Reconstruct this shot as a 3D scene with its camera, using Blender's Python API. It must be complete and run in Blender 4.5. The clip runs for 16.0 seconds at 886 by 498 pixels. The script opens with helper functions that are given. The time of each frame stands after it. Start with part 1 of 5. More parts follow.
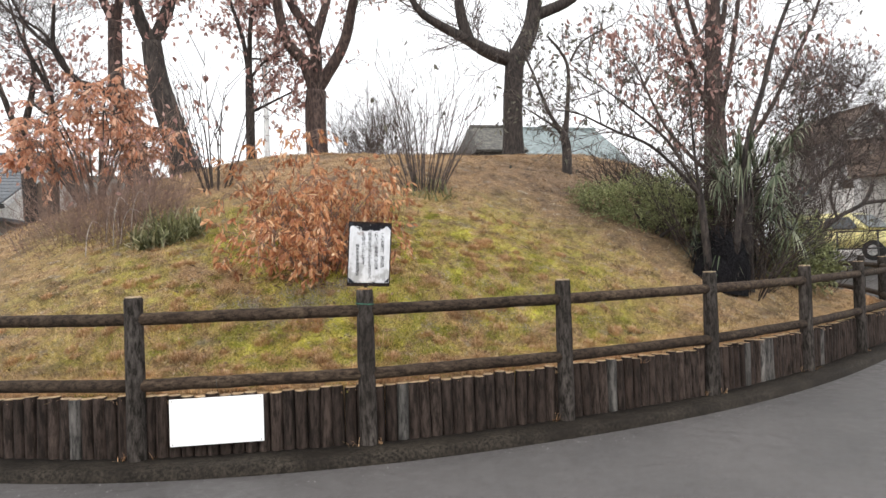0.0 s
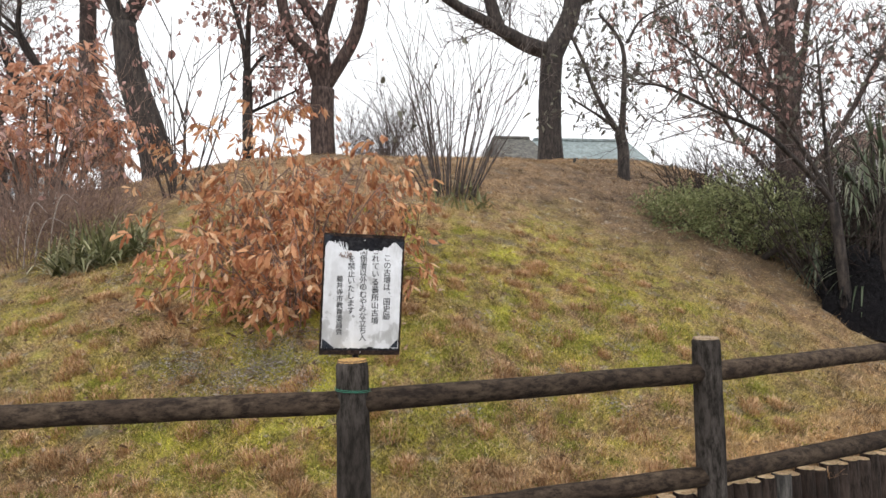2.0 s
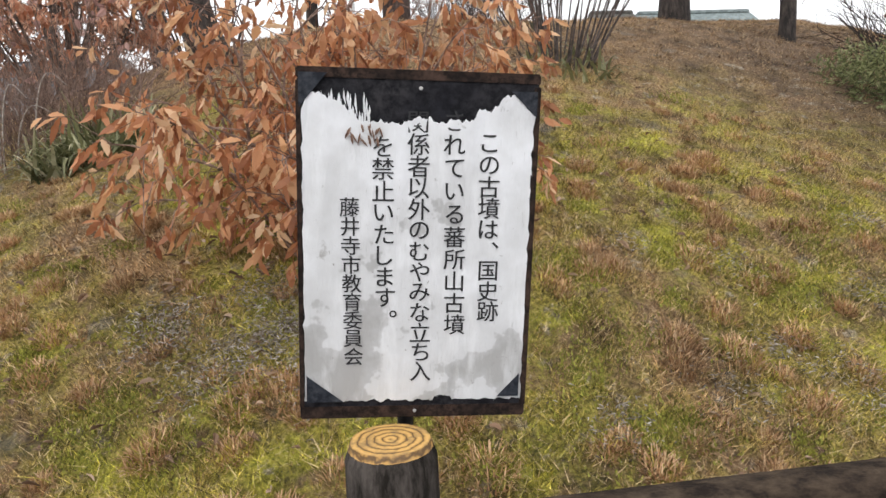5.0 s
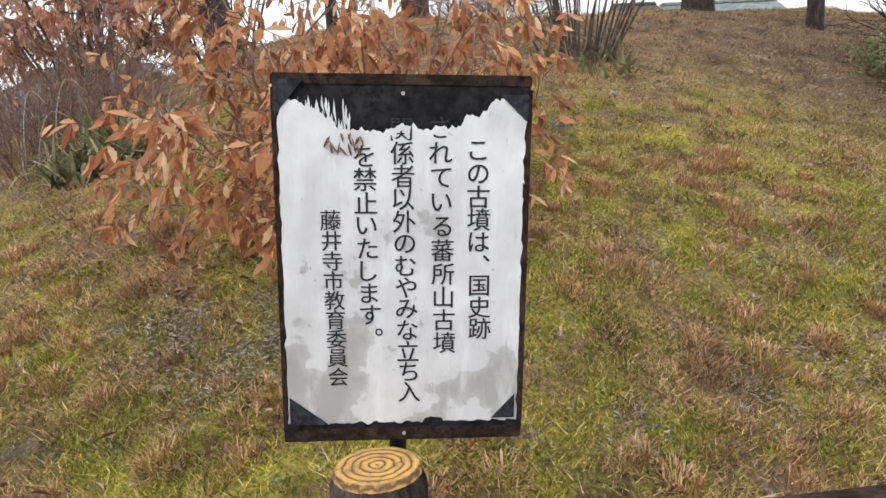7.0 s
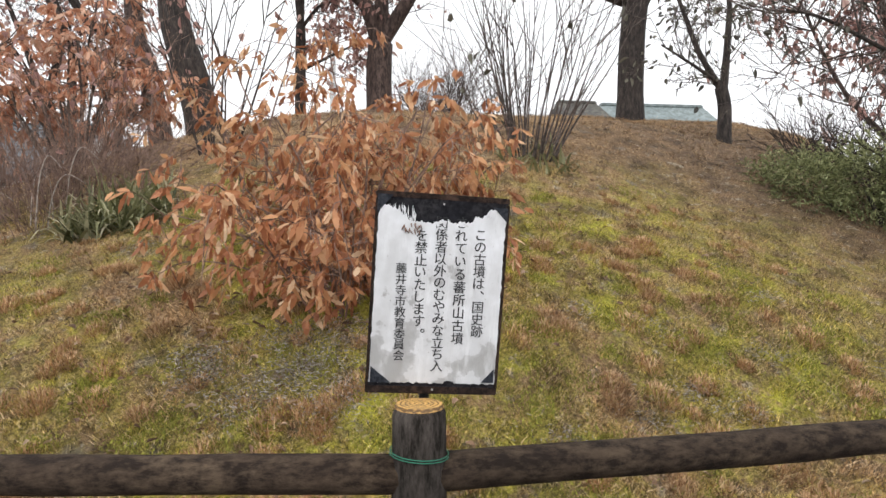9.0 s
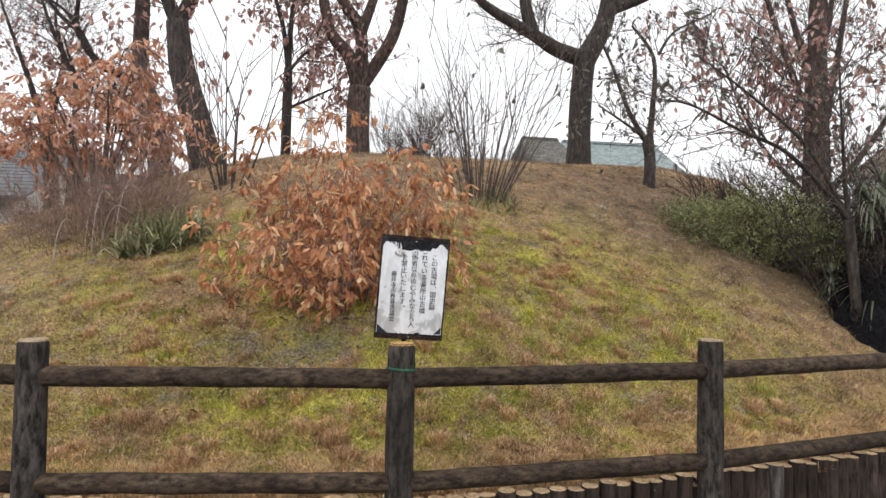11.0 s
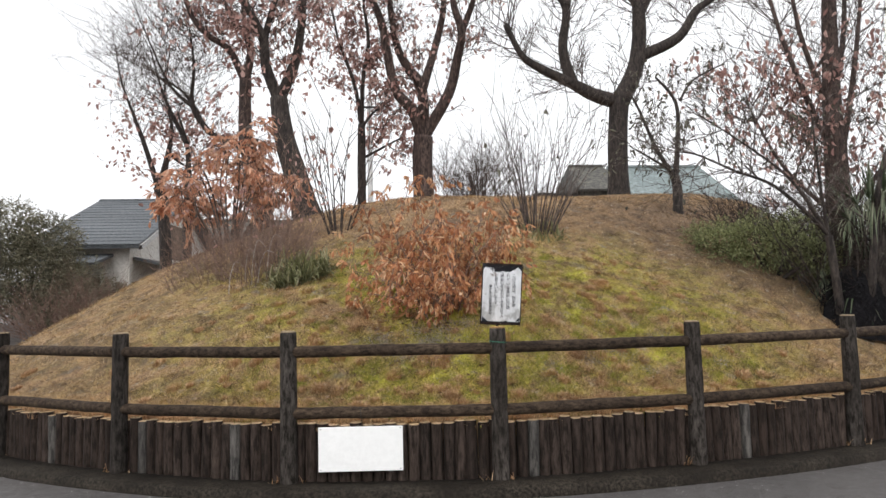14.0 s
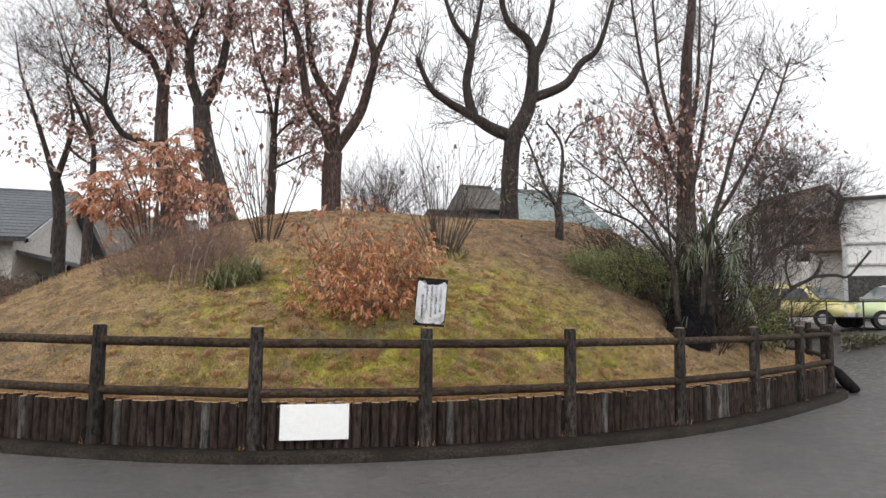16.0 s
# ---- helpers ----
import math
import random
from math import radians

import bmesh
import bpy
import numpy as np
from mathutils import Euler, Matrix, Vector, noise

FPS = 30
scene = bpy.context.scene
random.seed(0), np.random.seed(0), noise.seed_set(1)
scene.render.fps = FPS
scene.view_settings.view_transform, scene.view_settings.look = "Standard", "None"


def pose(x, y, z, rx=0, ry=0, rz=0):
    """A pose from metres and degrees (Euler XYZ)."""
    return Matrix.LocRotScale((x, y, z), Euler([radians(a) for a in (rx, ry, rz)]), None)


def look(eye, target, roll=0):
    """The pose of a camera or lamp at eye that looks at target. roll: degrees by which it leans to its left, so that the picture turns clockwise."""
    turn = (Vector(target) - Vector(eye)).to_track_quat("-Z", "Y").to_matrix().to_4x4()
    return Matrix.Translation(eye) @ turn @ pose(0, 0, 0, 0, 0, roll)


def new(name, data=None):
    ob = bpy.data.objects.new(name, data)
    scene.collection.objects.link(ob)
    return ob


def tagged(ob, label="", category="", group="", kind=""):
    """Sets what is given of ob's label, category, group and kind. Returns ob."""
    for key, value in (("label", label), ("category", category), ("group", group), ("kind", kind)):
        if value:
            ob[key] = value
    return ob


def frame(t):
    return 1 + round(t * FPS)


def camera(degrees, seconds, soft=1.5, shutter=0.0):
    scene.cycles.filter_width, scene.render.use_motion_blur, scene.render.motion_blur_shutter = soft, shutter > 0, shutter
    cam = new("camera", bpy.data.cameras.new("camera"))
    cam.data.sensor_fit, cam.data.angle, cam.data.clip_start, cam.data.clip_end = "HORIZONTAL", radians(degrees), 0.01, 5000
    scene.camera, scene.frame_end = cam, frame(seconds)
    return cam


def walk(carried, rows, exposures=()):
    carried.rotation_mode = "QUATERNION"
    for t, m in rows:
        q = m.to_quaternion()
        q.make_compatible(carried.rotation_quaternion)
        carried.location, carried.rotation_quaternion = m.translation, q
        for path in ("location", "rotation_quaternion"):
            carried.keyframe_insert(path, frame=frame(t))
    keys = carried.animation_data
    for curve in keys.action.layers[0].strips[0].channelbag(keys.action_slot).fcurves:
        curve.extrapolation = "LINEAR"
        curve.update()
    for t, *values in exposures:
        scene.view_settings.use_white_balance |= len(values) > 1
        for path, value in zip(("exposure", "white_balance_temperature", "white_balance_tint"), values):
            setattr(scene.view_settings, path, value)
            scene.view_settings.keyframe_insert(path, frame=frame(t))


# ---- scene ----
cam = camera(69.4, 16.0, 1.5)
PATH = [
    (0, (-0.522, -5.179, 1.571), (-0.077, -3.229, 1.597), -1.8),
    (0.5, (-0.398, -4.513, 1.627), (0.009, -2.556, 1.704), -1.2),
    (1, (-0.295, -3.889, 1.64), (0.139, -1.94, 1.742), -1.3),
    (1.5, (-0.223, -3.278, 1.668), (0.179, -1.321, 1.763), -0.9),
    (2, (-0.148, -2.76, 1.687), (0.246, -0.801, 1.771), -1.5),
    (2.5, (-0.111, -2.253, 1.713), (0.238, -0.285, 1.777), -1.6),
    (3, (-0.062, -1.813, 1.732), (0.251, 0.162, 1.764), -2.1),
    (3.5, (-0.021, -1.420, 1.734), (0.173, 0.571, 1.727), -2.0),
    (4, (-0.005, -1.102, 1.720), (0.158, 0.883, 1.535), -1.9),
    (6.5, (0.085, -0.856, 1.745), (0.133, 1.128, 1.500), -3.0),
    (7, (0.089, -0.855, 1.744), (0.134, 1.130, 1.505), -3.1),
    (7.5, (0.096, -0.872, 1.741), (0.118, 1.114, 1.504), -2.2),
    (8, (0.080, -0.983, 1.743), (0.073, 1.005, 1.521), -1.8),
    (8.5, (-0.025, -1.257, 1.746), (0.130, 0.736, 1.663), -1.1),
    (11, (-0.324, -3.201, 1.699), (-0.001, -1.229, 1.771), 1.0),
    (11.5, (-0.4, -3.522, 1.685), (-0.015, -1.561, 1.777), 1.0),
    (12, (-0.501, -3.93, 1.68), (-0.19, -1.958, 1.801), 0.6),
    (12.5, (-0.583, -4.292, 1.654), (-0.225, -2.329, 1.791), -0.7),
    (13, (-0.651, -4.613, 1.641), (-0.463, -2.623, 1.731), -0.3),
    (13.5, (-0.81, -4.989, 1.618), (-0.639, -3.002, 1.761), -1.0),
    (14, (-0.889, -5.389, 1.582), (-0.725, -3.402, 1.739), -1.3),
    (14.5, (-1.071, -5.796, 1.564), (-0.74, -3.83, 1.723), -0.2),
    (15, (-1.265, -6.123, 1.561), (-0.834, -4.175, 1.69), 0.9),
    (15.5, (-1.405, -6.507, 1.559), (-1.021, -4.551, 1.72), 1.2),
    (16, (-1.672, -6.783, 1.55), (-1.15, -4.861, 1.735), 0.8),
]
walk(cam, [(t, look(eye, target, roll)) for t, eye, target, roll in PATH],
     [(0, 0.58), (0.7, 0.50), (1.5, 0.43), (3, 0.36), (7, 0.34), (11.5, 0.33), (13.5, 0.24), (16, 0.14)])

# ---- world, sun, exposure ----
world = bpy.data.worlds.new("overcast_sky")
scene.world = world
world.use_nodes = True
wn, wl = world.node_tree.nodes, world.node_tree.links
sky = wn.new("ShaderNodeTexSky")
sky.sky_type, sky.sun_disc = "NISHITA", False
sky.sun_elevation, sky.sun_rotation = radians(42), radians(200)
sky.air_density, sky.dust_density = 1.0, 6.0
grey = wn.new("ShaderNodeHueSaturation")
grey.inputs["Saturation"].default_value = 0.10
wl.new(sky.outputs[0], grey.inputs["Color"])
cloud = wn.new("ShaderNodeMixRGB")
cloud.inputs[0].default_value = 0.75
cloud.inputs[2].default_value = (10.6, 10.7, 11.0, 1)
wl.new(grey.outputs[0], cloud.inputs[1])
wl.new(cloud.outputs[0], wn["Background"].inputs["Color"])
wn["Background"].inputs["Strength"].default_value = 0.12

sun = new("sun", bpy.data.lights.new("sun", "SUN"))
sun.data.energy, sun.data.angle, sun.data.color = 0.7, radians(25), (1.0, 0.97, 0.92)
sun.matrix_world = look((-4, -10, 14), (0, 2, 0))


# ---- materials ----
def bare(name, rough=0.8, metal=0.0):
    m = bpy.data.materials.new(name)
    m.use_nodes = True
    b = m.node_tree.nodes["Principled BSDF"]
    b.inputs["Roughness"].default_value, b.inputs["Metallic"].default_value = rough, metal
    return m, m.node_tree.nodes, m.node_tree.links, b


def col(c):
    return (*c, 1) if len(c) == 3 else c


def place(n, l, stretch=(1, 1, 1)):
    g = n.new("ShaderNodeNewGeometry")
    v = n.new("ShaderNodeMapping")
    v.inputs["Scale"].default_value = stretch
    l.new(g.outputs["Position"], v.inputs["Vector"])
    return v.outputs[0]


def grain(n, l, vec, scale, detail=4.0, rough=0.6):
    t = n.new("ShaderNodeTexNoise")
    t.inputs["Scale"].default_value, t.inputs["Detail"].default_value, t.inputs["Roughness"].default_value = scale, detail, rough
    l.new(vec, t.inputs["Vector"])
    return t.outputs["Fac"]


def ramp(n, l, fac, stops):
    r = n.new("ShaderNodeValToRGB")
    while len(r.color_ramp.elements) < len(stops):
        r.color_ramp.elements.new(0.5)
    for e, (p, c) in zip(r.color_ramp.elements, stops):
        e.position, e.color = p, col(c)
    l.new(fac, r.inputs[0])
    return r.outputs[0]


def mix(n, l, fac, a, b, how="MIX"):
    x = n.new("ShaderNodeMixRGB")
    x.blend_type = how
    for i, s in ((0, fac), (1, a), (2, b)):
        if isinstance(s, (int, float)):
            x.inputs[i].default_value = s
        elif isinstance(s, tuple):
            x.inputs[i].default_value = col(s)
        else:
            l.new(s, x.inputs[i])
    return x.outputs[0]


def relief(n, l, b, h, strength, distance=0.01):
    p = n.new("ShaderNodeBump")
    p.inputs["Strength"].default_value, p.inputs["Distance"].default_value = strength, distance
    l.new(h, p.inputs["Height"])
    l.new(p.outputs[0], b.inputs["Normal"])


def surface(name, dark, mid, light, big=1.5, fine=30.0, rough=0.85, bump=0.4, depth=0.01, stretch=(1, 1, 1), metal=0.0, vary=0.0):
    """A worn surface: three colours over two scales, with relief."""
    m, n, l, b = bare(name, rough, metal)
    v = place(n, l, stretch)
    g1, g2 = grain(n, l, v, big), grain(n, l, v, fine, 6, 0.7)
    c = mix(n, l, ramp(n, l, g1, [(0.35, (0, 0, 0)), (0.65, (1, 1, 1))]), mid, light)
    c = mix(n, l, ramp(n, l, g2, [(0.40, (1, 1, 1)), (0.62, (0, 0, 0))]), c, dark)
    if vary:
        o = n.new("ShaderNodeObjectInfo")
        k = ramp(n, l, o.outputs["Random"], [(0, (1 - vary,) * 3), (1, (1 + vary,) * 3)])
        c = mix(n, l, 1.0, c, k, "MULTIPLY")
    l.new(c, b.inputs["Base Color"])
    relief(n, l, b, g2, bump, depth)
    return m


def island(name, stops, rough=0.7, clear=0.0):
    """Many small leaves or blades in one mesh, each with its own tint."""
    m, n, l, b = bare(name, rough)
    g = n.new("ShaderNodeNewGeometry")
    c = ramp(n, l, g.outputs["Random Per Island"], stops)
    v = place(n, l)
    c = mix(n, l, ramp(n, l, grain(n, l, v, 1.3), [(0.35, (0.7, 0.7, 0.7)), (0.65, (1.2, 1.2, 1.2))]), (0, 0, 0), c, "MIX")
    l.new(c, b.inputs["Base Color"])
    if clear:
        b.inputs["Transmission Weight"].default_value = 0.0
        t = n.new("ShaderNodeBsdfTranslucent")
        l.new(c, t.inputs[0])
        s = n.new("ShaderNodeMixShader")
        s.inputs[0].default_value = clear
        l.new(b.outputs[0], s.inputs[1])
        l.new(t.outputs[0], s.inputs[2])
        l.new(s.outputs[0], n["Material Output"].inputs[0])
    return m


def turf_colour(n, l, v):
    """Winter turf: straw and brown thatch with mossy green patches."""
    patch = grain(n, l, v, 1.25, 6, 0.66)
    mid = grain(n, l, v, 5.5, 6, 0.7)
    fine = grain(n, l, v, 48, 6, 0.8)
    straw = ramp(n, l, fine, [(0.32, (0.060, 0.038, 0.022)), (0.5, (0.27, 0.172, 0.094)), (0.68, (0.58, 0.425, 0.27))])
    green = ramp(n, l, fine, [(0.34, (0.040, 0.045, 0.008)), (0.5, (0.270, 0.232, 0.046)), (0.66, (0.60, 0.51, 0.15))])
    bright = ramp(n, l, fine, [(0.34, (0.12, 0.14, 0.012)), (0.5, (0.365, 0.355, 0.045)), (0.66, (0.60, 0.56, 0.12))])
    s = n.new("ShaderNodeSeparateXYZ")
    l.new(v, s.inputs[0])
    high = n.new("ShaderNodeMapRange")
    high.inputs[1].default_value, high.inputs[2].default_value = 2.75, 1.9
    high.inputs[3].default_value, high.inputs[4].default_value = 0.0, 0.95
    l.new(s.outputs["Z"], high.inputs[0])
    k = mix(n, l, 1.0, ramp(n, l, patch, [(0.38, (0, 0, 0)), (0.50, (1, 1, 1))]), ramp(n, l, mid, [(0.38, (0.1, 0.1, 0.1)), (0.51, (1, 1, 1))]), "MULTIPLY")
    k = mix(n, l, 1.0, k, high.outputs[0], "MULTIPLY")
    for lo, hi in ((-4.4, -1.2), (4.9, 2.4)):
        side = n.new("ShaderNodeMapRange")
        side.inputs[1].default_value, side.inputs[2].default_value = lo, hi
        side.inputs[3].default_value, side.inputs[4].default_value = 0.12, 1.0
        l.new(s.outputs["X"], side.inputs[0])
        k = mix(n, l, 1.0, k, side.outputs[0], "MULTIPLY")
    brown = mix(n, l, ramp(n, l, patch, [(0.45, (0, 0, 0)), (0.7, (1, 1, 1))]), straw, ramp(n, l, fine, [(0.3, (0.060, 0.040, 0.026)), (0.7, (0.23, 0.155, 0.097))]))
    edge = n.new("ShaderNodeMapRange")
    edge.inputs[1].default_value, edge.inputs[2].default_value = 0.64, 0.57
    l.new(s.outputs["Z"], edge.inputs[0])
    spot = n.new("ShaderNodeVectorMath")
    spot.operation = "DISTANCE"
    spot.inputs[1].default_value = (-0.55, 1.75, 1.1)
    l.new(v, spot.inputs[0])
    ring = n.new("ShaderNodeMath")
    ring.operation = "MULTIPLY_ADD"
    ring.inputs[1].default_value = 1.6
    l.new(mid, ring.inputs[0])
    l.new(spot.outputs["Value"], ring.inputs[2])
    litter = ramp(n, l, ring.outputs[0], [(0.75, (0.85, 0.85, 0.85)), (1.0, (0, 0, 0))])
    bare_soil = ramp(n, l, grain(n, l, v, 2.6, 5, 0.6), [(0.62, (0, 0, 0)), (0.70, (0.7, 0.7, 0.7))])
    c = mix(n, l, bare_soil, mix(n, l, k, brown, mix(n, l, ramp(n, l, grain(n, l, v, 2.9, 5, 0.65), [(0.50, (0, 0, 0)), (0.60, (1, 1, 1))]), green, bright)), ramp(n, l, fine, [(0.3, (0.10, 0.085, 0.07)), (0.7, (0.30, 0.265, 0.225))]))
    c = mix(n, l, litter, c, ramp(n, l, fine, [(0.3, (0.07, 0.052, 0.038)), (0.7, (0.30, 0.24, 0.18))]))
    bank = n.new("ShaderNodeVectorMath")
    bank.operation = "DISTANCE"
    bank.inputs[1].default_value = (5.6, 5.7, 2.6)
    l.new(v, bank.inputs[0])
    wide = n.new("ShaderNodeMath")
    wide.operation = "MULTIPLY_ADD"
    wide.inputs[1].default_value = 2.4
    l.new(patch, wide.inputs[0])
    l.new(bank.outputs["Value"], wide.inputs[2])
    shed = n.new("ShaderNodeMapRange")
    shed.inputs[1].default_value, shed.inputs[2].default_value = 4.4, 3.1
    shed.inputs[3].default_value, shed.inputs[4].default_value = 0.0, 0.85
    l.new(wide.outputs[0], shed.inputs[0])
    c = mix(n, l, shed.outputs[0], c, ramp(n, l, fine, [(0.32, (0.035, 0.022, 0.014)), (0.5, (0.135, 0.088, 0.056)), (0.68, (0.36, 0.25, 0.17))]))
    husk = ramp(n, l, grain(n, l, v, 8.5, 6, 0.7), [(0.575, (0, 0, 0)), (0.64, (0.8, 0.8, 0.8))])
    c = mix(n, l, husk, c, ramp(n, l, fine, [(0.36, (0.09, 0.072, 0.055)), (0.52, (0.30, 0.26, 0.21)), (0.64, (0.66, 0.60, 0.53))]))
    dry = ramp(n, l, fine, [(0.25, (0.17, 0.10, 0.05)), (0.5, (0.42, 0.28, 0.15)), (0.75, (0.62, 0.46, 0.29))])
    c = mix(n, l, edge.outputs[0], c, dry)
    wear = grain(n, l, v, 3.4, 8, 0.72)
    return mix(n, l, 1.0, c, ramp(n, l, wear, [(0.36, (0.60, 0.57, 0.52)), (0.50, (1.18, 1.14, 1.06)), (0.64, (1.56, 1.52, 1.36))]), "MULTIPLY"), fine


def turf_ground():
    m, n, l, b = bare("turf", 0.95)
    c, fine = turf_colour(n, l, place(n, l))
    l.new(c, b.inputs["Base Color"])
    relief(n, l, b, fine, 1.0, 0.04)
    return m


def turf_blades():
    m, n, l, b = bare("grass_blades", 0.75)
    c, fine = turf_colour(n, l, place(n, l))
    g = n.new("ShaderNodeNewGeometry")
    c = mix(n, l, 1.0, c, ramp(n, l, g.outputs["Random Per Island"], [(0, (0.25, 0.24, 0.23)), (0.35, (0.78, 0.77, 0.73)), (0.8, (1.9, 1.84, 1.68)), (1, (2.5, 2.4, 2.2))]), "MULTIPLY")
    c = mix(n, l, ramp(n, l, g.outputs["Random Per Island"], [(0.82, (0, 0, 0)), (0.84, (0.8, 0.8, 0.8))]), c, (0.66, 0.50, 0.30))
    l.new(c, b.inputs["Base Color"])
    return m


def ringed_wood():
    """The cast post tops: ochre rings, weathered at the rim."""
    m, n, l, b = bare("ringed_top", 0.8)
    t = n.new("ShaderNodeTexCoord")
    w = n.new("ShaderNodeTexWave")
    w.wave_type, w.rings_direction = "RINGS", "Z"
    w.inputs["Scale"].default_value, w.inputs["Distortion"].default_value = 26.0, 2.5
    w.inputs["Detail"].default_value, w.inputs["Detail Scale"].default_value = 3.0, 3.0
    l.new(t.outputs["Object"], w.inputs["Vector"])
    c = ramp(n, l, w.outputs["Fac"], [(0.0, (0.13, 0.07, 0.025)), (0.25, (0.55, 0.31, 0.09)), (1, (0.70, 0.43, 0.14))])
    c = mix(n, l, ramp(n, l, grain(n, l, place(n, l), 45), [(0.45, (0, 0, 0)), (0.7, (0.7, 0.7, 0.7))]), c, (0.14, 0.095, 0.06))
    l.new(c, b.inputs["Base Color"])
    return m


def asphalt_wet():
    m, n, l, b = bare("asphalt", 0.6)
    v = place(n, l)
    big, fine, worn = grain(n, l, v, 0.5, 5), grain(n, l, v, 160, 4, 0.8), grain(n, l, v, 7, 6, 0.7)
    c = ramp(n, l, fine, [(0.3, (0.038, 0.035, 0.034)), (0.6, (0.092, 0.086, 0.083)), (0.8, (0.19, 0.177, 0.168))])
    c = mix(n, l, ramp(n, l, big, [(0.4, (0, 0, 0)), (0.62, (0.6, 0.6, 0.6))]), c, (0.112, 0.103, 0.099))
    l.new(c, b.inputs["Base Color"])
    l.new(ramp(n, l, worn, [(0.35, (0.38, 0.38, 0.38)), (0.65, (0.75, 0.75, 0.75))]), b.inputs["Roughness"])
    relief(n, l, b, fine, 0.5, 0.006)
    return m


PALETOP = surface("weathered_post_top", (0.16, 0.11, 0.065), (0.36, 0.265, 0.165), (0.46, 0.36, 0.24), 8, 60, 0.85, 0.4, 0.004, vary=0.2)
TURF, BLADE, ASPHALT, RINGS = turf_ground(), turf_blades(), asphalt_wet(), ringed_wood()
FAUX = surface("faux_log", (0.010, 0.008, 0.006), (0.036, 0.029, 0.025), (0.086, 0.074, 0.066), 5, 34, 0.9, 0.9, 0.014, (1, 1, 0.3), vary=0.25)
RAIL = surface("faux_rail", (0.016, 0.010, 0.007), (0.052, 0.035, 0.024), (0.095, 0.068, 0.045), 9, 34, 0.85, 0.7, 0.012, (0.5, 1, 1), vary=0.2)
LOG = surface("palisade_log", (0.012, 0.008, 0.006), (0.036, 0.024, 0.019), (0.074, 0.054, 0.045), 3, 30, 0.85, 0.9, 0.014, (1, 1, 0.2), vary=0.22)
LOGPALE = surface("greyed_log", (0.02, 0.018, 0.016), (0.07, 0.062, 0.055), (0.18, 0.165, 0.15), 3, 30, 0.85, 0.8, 0.012, (1, 1, 0.2), vary=0.3)
BROWNROOF = surface("faded_brown_roof", (0.09, 0.058, 0.04), (0.17, 0.115, 0.08), (0.24, 0.17, 0.125), 0.8, 8, 0.8, 0.3)
LOGTOP = surface("palisade_top", (0.42, 0.26, 0.13), (0.72, 0.51, 0.29), (0.84, 0.66, 0.43), 4, 40, 0.9, 0.5, 0.006, vary=0.2)
KERB = surface("kerb_concrete", (0.008, 0.006, 0.004), (0.021, 0.016, 0.012), (0.055, 0.045, 0.034), 3, 40, 0.8, 0.8, 0.012)
BARK = surface("dark_bark", (0.012, 0.009, 0.008), (0.045, 0.033, 0.028), (0.085, 0.068, 0.058), 2.5, 18, 0.9, 1.0, 0.03, (1, 1, 0.3))
BARKRED = surface("reddish_bark", (0.02, 0.012, 0.010), (0.075, 0.046, 0.038), (0.15, 0.105, 0.09), 2.5, 18, 0.9, 1.0, 0.03, (1, 1, 0.3))
BARKPALE = surface("pale_bark", (0.04, 0.03, 0.026), (0.13, 0.10, 0.085), (0.23, 0.19, 0.165), 3, 22, 0.9, 0.9, 0.02, (1, 1, 0.3))
TWIG = surface("twig_bark", (0.035, 0.027, 0.024), (0.10, 0.077, 0.068), (0.18, 0.142, 0.128), 3, 20, 0.9, 0.2)
DARKTWIG = surface("dark_twig", (0.018, 0.013, 0.011), (0.052, 0.037, 0.030), (0.10, 0.074, 0.062), 3, 20, 0.9, 0.2)
CANE = surface("bleached_cane", (0.24, 0.20, 0.17), (0.42, 0.37, 0.32), (0.56, 0.51, 0.46), 6, 30, 0.8, 0.3)
DRYSTEM = surface("dry_stem", (0.10, 0.062, 0.048), (0.26, 0.162, 0.125), (0.40, 0.28, 0.225), 2.5, 18, 0.9, 0.2)
ORANGE = island("dead_leaf_orange", [(0, (0.28, 0.105, 0.050)), (0.4, (0.53, 0.230, 0.108)), (0.8, (0.72, 0.405, 0.205)), (1, (0.88, 0.67, 0.45))], 0.55, 0.42)
PALELEAF = island("dead_leaf_pale", [(0, (0.42, 0.19, 0.11)), (0.4, (0.66, 0.33, 0.20)), (1, (0.84, 0.56, 0.40))], 0.6, 0.45)
DULLBUSH = island("dull_bush_leaf", [(0, (0.10, 0.092, 0.062)), (0.5, (0.20, 0.185, 0.12)), (1, (0.34, 0.32, 0.23))], 0.6, 0.25)
RUSSET = island("dead_leaf_russet", [(0, (0.28, 0.15, 0.13)), (0.5, (0.52, 0.31, 0.27)), (1, (0.72, 0.52, 0.46))], 0.7, 0.55)
GREY_GREEN = island("dull_leaf", [(0, (0.05, 0.046, 0.038)), (0.5, (0.105, 0.10, 0.07)), (1, (0.19, 0.18, 0.14))], 0.7, 0.2)
LEAF = island("evergreen_leaf", [(0, (0.095, 0.105, 0.044)), (0.5, (0.23, 0.255, 0.110)), (1, (0.46, 0.48, 0.24))], 0.55, 0.3)
STRAP = island("strap_leaf", [(0, (0.075, 0.082, 0.032)), (0.5, (0.20, 0.205, 0.090)), (0.8, (0.36, 0.35, 0.20)), (1, (0.70, 0.63, 0.44))], 0.5, 0.25)
FROND = island("palm_leaf", [(0, (0.045, 0.065, 0.034)), (0.6, (0.12, 0.15, 0.085)), (1, (0.27, 0.28, 0.19))], 0.5, 0.2)
